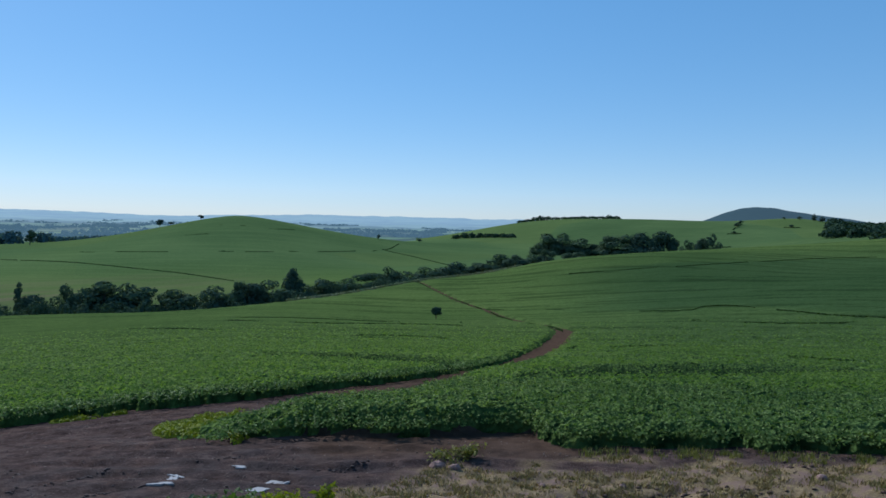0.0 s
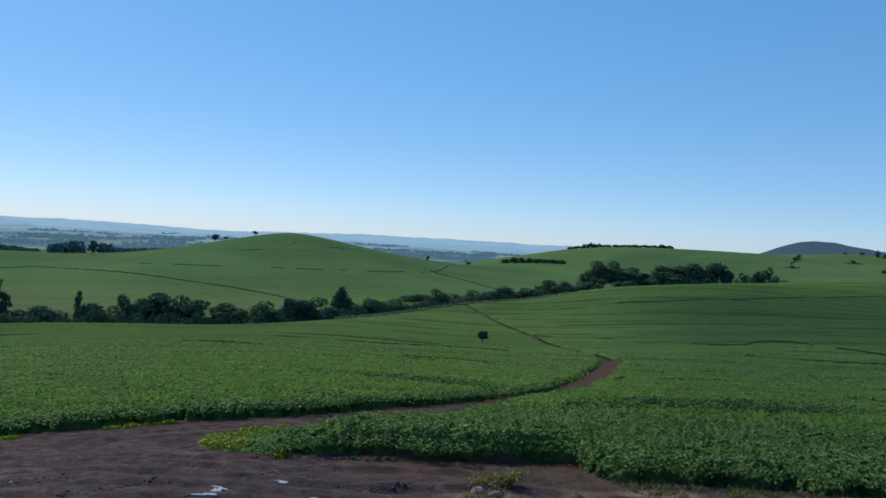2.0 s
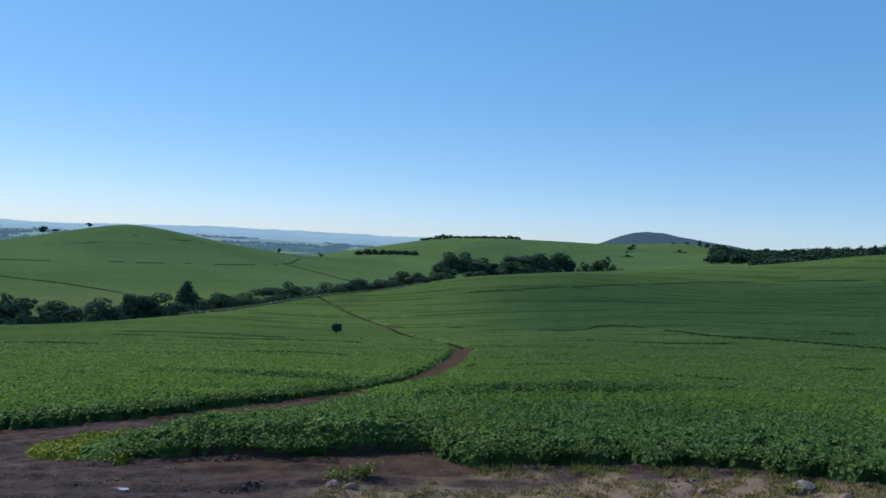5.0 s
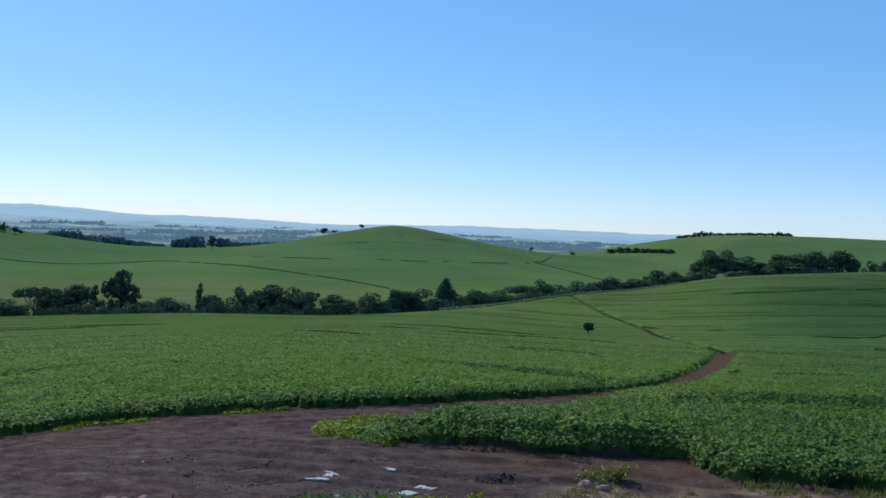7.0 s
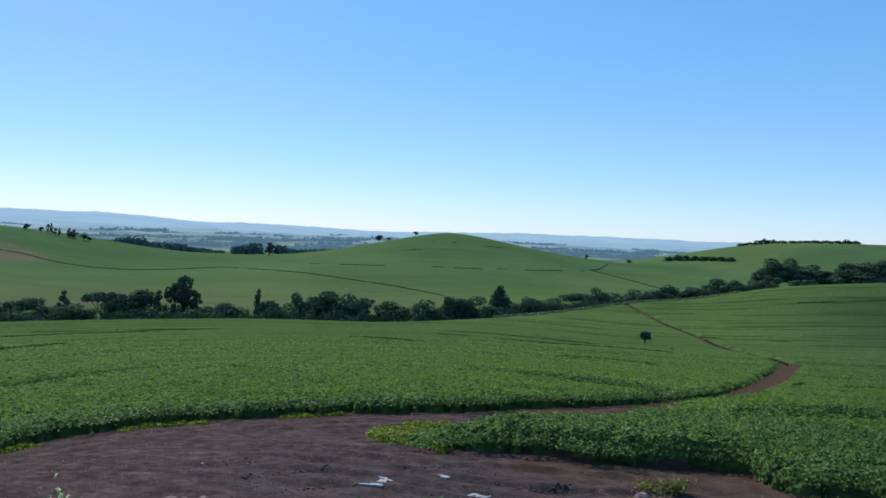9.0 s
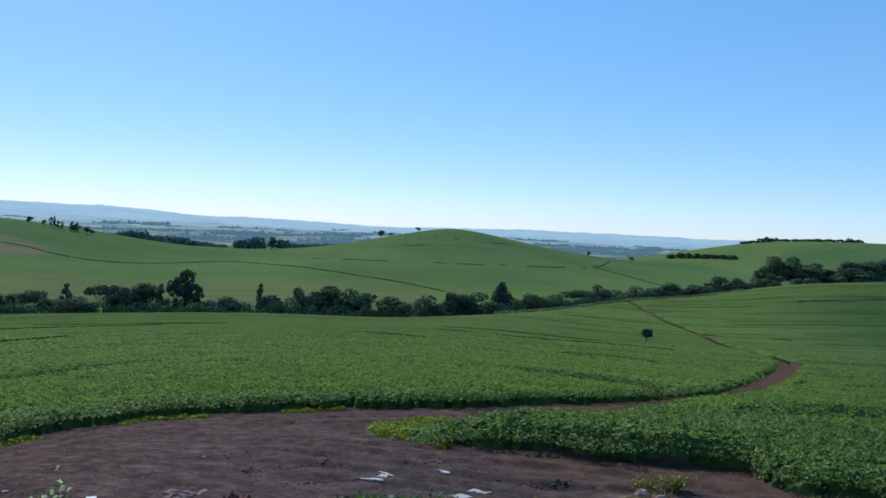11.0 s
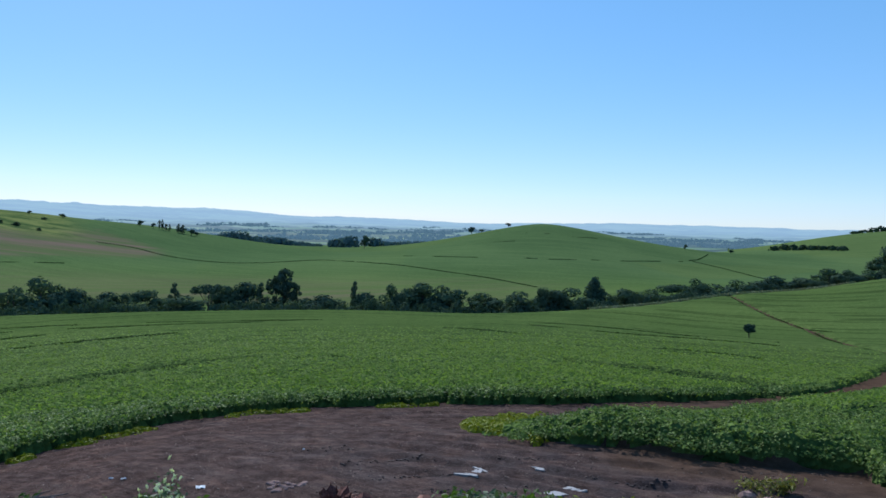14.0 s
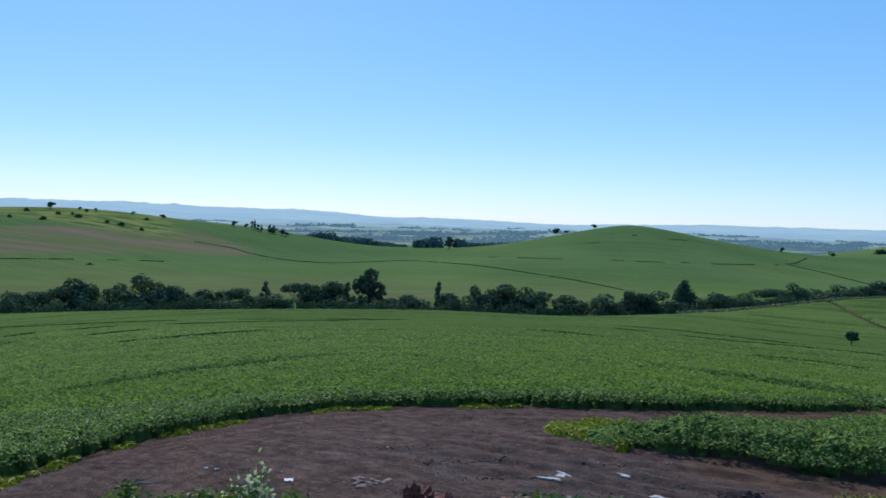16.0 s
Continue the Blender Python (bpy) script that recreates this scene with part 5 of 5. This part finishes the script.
# ---- the bank below the lens ----
def bush(bearing, r, tall, wide, material, label, seed, count=420, size=0.085, flowers=0):
    """A leafy shrub: stems, leaves and, where it blooms, flower heads."""
    rng = np.random.default_rng(seed)
    root = thing("shrub", label, "shrub", on_ground(bearing, r, 0.02), "shrubs on the bank")
    tips = []
    for i in range(9):
        bm = bmesh.new()
        a, q = rng.uniform(0, 6.28), rng.uniform(0.2, 1)
        tip = Vector((math.cos(a) * wide / 2 * q, math.sin(a) * wide / 2 * q, tall * rng.uniform(0.6, 1.0)))
        tube(bm, [(0, 0, -0.05), tip * 0.5 + Vector((0, 0, tall * 0.08)), tip], [0.014, 0.010, 0.004], 5)
        tips.append(tip)
        part("stem", bm_mesh("stem", bm, BARK), root)
    pick = rng.integers(0, len(tips), count)
    along = rng.uniform(0.25, 1.05, count)[:, None]
    c = np.array([t[:] for t in tips])[pick] * along + rng.normal(0, 0.13 * wide, (count, 3)) * [1, 1, 0.5]
    c[:, 2] = np.clip(c[:, 2], 0.04, tall)
    v, f = leaves(rng, c, rng.normal(0, 0.7, (count, 3)) + [0, 0, 0.8], size * rng.uniform(0.6, 1.4, count), 1.5)
    part("foliage", mesh_from("foliage", v, f, material), root)
    if flowers:
        k = rng.integers(0, count, flowers)
        fc = c[k] + np.c_[rng.normal(0, 0.05, (flowers, 2)), rng.uniform(0.03, 0.3, flowers)]
        v, f = leaves(rng, np.repeat(fc, 4, 0), rng.normal(size=(flowers * 4, 3)) + [0, -0.3, 0.3], 0.06 * rng.uniform(0.7, 1.5, flowers * 4), 1.4)
        tagged(part("blossom", mesh_from("flowers", v, f, PETAL), root, "small white flower heads"), kind="stuff")
    return root


SHRUB_GREEN = "bright green leafy shrub on the roadside bank"
bush(52.9, 13.2, 0.80, 0.75, BUSH, SHRUB_GREEN, 1, 896, 0.075)
bush(49.4, 13.2, 0.52, 0.7, BUSH, SHRUB_GREEN, 2, 704, 0.075)
bush(47.0, 13.3, 0.55, 0.8, BUSH, SHRUB_GREEN, 3, 768, 0.075)
bush(44.6, 13.3, 0.50, 0.7, BUSH, SHRUB_GREEN, 4, 704, 0.075)
bush(43.3, 13.4, 0.86, 0.75, BUSH_PALE, "pale leafy shrub with white flower heads on the bank", 5, 420, 0.055, 70)
bush(40.7, 13.2, 0.42, 0.6, BUSH, "low green shrub with reddish stems on the bank", 6, 260, 0.08)
bush(56.5, 13.0, 0.45, 0.8, BUSH, SHRUB_GREEN, 7, 544, 0.075)
bush(60.5, 13.0, 0.45, 0.9, BUSH, SHRUB_GREEN, 8, 544, 0.075)
bush(21.6, 13.3, 0.50, 0.9, BUSH, "low green weeds at the foot of the rubble", 9, 360, 0.08)
bush(18.9, 13.2, 0.55, 1.0, BUSH_PALE, "pale green weeds on the roadside bank", 10, 420, 0.08)
bush(15.6, 13.3, 0.50, 1.0, BUSH, "low green weeds on the roadside bank", 11, 420, 0.08)
bush(12.4, 13.4, 0.46, 0.9, WEED, "yellow-green weeds on the roadside bank", 12, 420, 0.08)
bush(8.9, 13.6, 0.55, 0.5, WEED, "yellow-green weeds on the roadside bank", 13, 220, 0.09)
bush(5.8, 15.5, 0.3, 0.6, VERGE, "low green weeds on the roadside bank", 14, 200, 0.06)
bush(-2.1, 20.6, 0.42, 0.75, VERGE, "dusty green weed at the edge of the bare soil", 15, 420, 0.07)
bush(-0.3, 20.4, 0.16, 1.2, VERGE, "flat green weeds at the edge of the bare soil", 16, 320, 0.06)
bush(-33.2, 20.3, 0.25, 0.6, VERGE, "dusty green weed behind a stone on the bank", 17, 200, 0.06)


def stump(bearing, r):
    """A charred stump with splinters standing up round its rim."""
    rng = np.random.default_rng(77)
    bm = bmesh.new()
    sides = 22
    rings = []
    for k, (z, rad) in enumerate(((-0.1, 0.36), (0.1, 0.31), (0.25, 0.28), (0.36, 0.27))):
        rings.append([bm.verts.new((math.cos(i * 2 * math.pi / sides) * rad * (1 + rng.normal(0, 0.05)), math.sin(i * 2 * math.pi / sides) * rad * (1 + rng.normal(0, 0.05)), z + (rng.uniform(0, 0.15) if k == 3 else 0))) for i in range(sides)])
    for a, b in zip(rings[:-1], rings[1:]):
        for i in range(sides):
            bm.faces.new((a[i], a[(i + 1) % sides], b[(i + 1) % sides], b[i]))
    core = bm.verts.new((0, 0, 0.26))
    for i in range(sides):
        bm.faces.new((rings[-1][i], rings[-1][(i + 1) % sides], core))
    root = thing("tree_stump", "charred splintered tree stump on the bank", "tree stump", on_ground(bearing, r))
    part("bole", bm_mesh("bole", bm, STUMP_WOOD), root)
    for i in range(10):
        a = rng.uniform(0, 6.28)
        bm = bmesh.new()
        p = Vector((math.cos(a) * 0.24, math.sin(a) * 0.24, 0.27))
        tube(bm, [p, p * 1.05 + Vector((0, 0, 0.07)), p * rng.uniform(1.0, 1.25) + Vector((0, 0, rng.uniform(0.08, 0.2)))], [0.05, 0.035, 0.006], 5)
        part("splinter", bm_mesh("splinter", bm, STUMP_WOOD), root)
    return root


stump(30.9, 13.3)
rng = np.random.default_rng(61)
for i in range(46):
    b = rng.uniform(22.0, 29.6) if i % 3 else rng.uniform(31.6, 36)
    s = rng.uniform(0.13, 0.27) * (1 if i % 3 else 0.6)
    stone(b, rng.uniform(13.2, 14.8), (s * rng.uniform(0.9, 1.2), s, s * rng.uniform(0.8, 1.15)), (STONE, STONE, STUMP_WOOD)[i % 3], ("broken red-brown stone in a heap on the bank", "broken red-brown stone in a heap on the bank", "dark broken stone in a heap on the bank")[i % 3], "rubble on the bank")
for b, r, s in ((0.2, 19.8, 0.16), (-1.2, 19.6, 0.12), (-33.9, 20.8, 0.27), (-36.6, 20.2, 0.12), (-27.5, 19.9, 0.10), (-8, 18.5, 0.08), (-14, 18.3, 0.07)):
    stone(b, r, (s * 1.3, s, s * 0.95), STONE_PINK if s < 0.2 else STONE_PALE, "grey weathered stone lying on the dry bank", "stones on the dry bank")
for i in range(30):
    stone(rng.uniform(33.2, 36.2), rng.uniform(18.0, 19.0), (rng.uniform(0.04, 0.11), rng.uniform(0.04, 0.09), 0.04), STONE_PINK, "pinkish stone lying in the yard", "pale stones in the yard")


def scrap(bearing, r, length, width, turn):
    """A crumpled white scrap."""
    rng = np.random.default_rng(int(bearing * 10))
    bm = bmesh.new()
    bmesh.ops.create_grid(bm, x_segments=5, y_segments=3, size=0.5)
    for v in bm.verts:
        v.co = Vector((v.co.x * length, v.co.y * width, 0.02 + rng.uniform(0, 0.03)))
    bmesh.ops.solidify(bm, geom=bm.faces[:], thickness=0.004)
    ob = new("paper_scrap", bm_mesh("paper_scrap", bm, PAPER))
    ob.location, ob.rotation_euler.z = on_ground(bearing, r), radians(turn)
    return tagged(ob, "crumpled white scrap lying on the soil", "litter", "litter in the yard")


scrap(40.9, 19.0, 0.22, 0.16, 40)
scrap(33.4, 22.5, 0.07, 0.06, 10)
scrap(46.2, 20.6, 0.14, 0.06, 60)
scrap(47.0, 20.9, 0.12, 0.05, 20)


def branch(bearing, r, turn):
    """A dry forked branch on the ground."""
    rng = np.random.default_rng(5)
    bm = bmesh.new()
    tube(bm, [(-0.6, 0, 0.04), (-0.2, 0.06, 0.10), (0.2, 0.02, 0.16), (0.65, 0.1, 0.24)], [0.035, 0.03, 0.024, 0.008], 6)
    root = thing("branch", "dry grey forked branch lying in the yard", "branch", on_ground(bearing, r), "", "", radians(turn))
    part("bough", bm_mesh("bough", bm, STONE_PALE), root)
    for s, e in (((-0.2, 0.06, 0.1), (0.1, 0.35, 0.2)), ((0.2, 0.02, 0.16), (0.5, -0.2, 0.22))):
        bm = bmesh.new()
        tube(bm, [s, (Vector(s) + Vector(e)) * 0.5 + Vector((0, 0, 0.03)), e], [0.02, 0.014, 0.005], 5)
        part("twig", bm_mesh("twig", bm, STONE_PALE), root)
    return root


branch(51.5, 19.6, 20)


# ---- the earth heap at the end of the bank ----
HEAP = plain_material("reddish earth", (0.060, 0.030, 0.024), (0.150, 0.078, 0.058), 5, 0.95, 0.1, 0.8, 0.06)


def earth_heap(bearing, r):
    rng = np.random.default_rng(9)
    bm = bmesh.new()
    bmesh.ops.create_icosphere(bm, subdivisions=4, radius=1)
    for v in bm.verts:
        k = 1 + 0.3 * noise.noise(v.co * 1.6) + 0.14 * noise.noise(v.co * 4.5) + 0.06 * noise.noise(v.co * 11)
        v.co = Vector((v.co.x * 1.25 * k, v.co.y * 0.9 * k, max(v.co.z, -0.25) * 1.0 * k))
    ob = new("earth_heap", bm_mesh("earth_heap", bm, HEAP))
    ob.location = on_ground(bearing, r)
    return tagged(ob, "heap of reddish earth overgrown with dry weeds", "earth heap")


earth_heap(-48.0, 20.8)
bush(-47.4, 20.0, 1.35, 1.5, BUSH_PALE, "tall dry weeds with pale seed heads beside the earth heap", 18, 420, 0.09, 40)
bush(-44.6, 20.6, 0.5, 0.8, BUSH, "low green weeds at the foot of the earth heap", 19, 300, 0.08)
bush(-46.5, 19.3, 0.5, 1.0, BUSH, "low green weeds at the foot of the earth heap", 20, 300, 0.08)


# A dense thicket at the end of the field, in front of the stream row.
tree("broad", 42.2, 309, None, 17, 7.4, "dense dark round thicket at the end of the field")
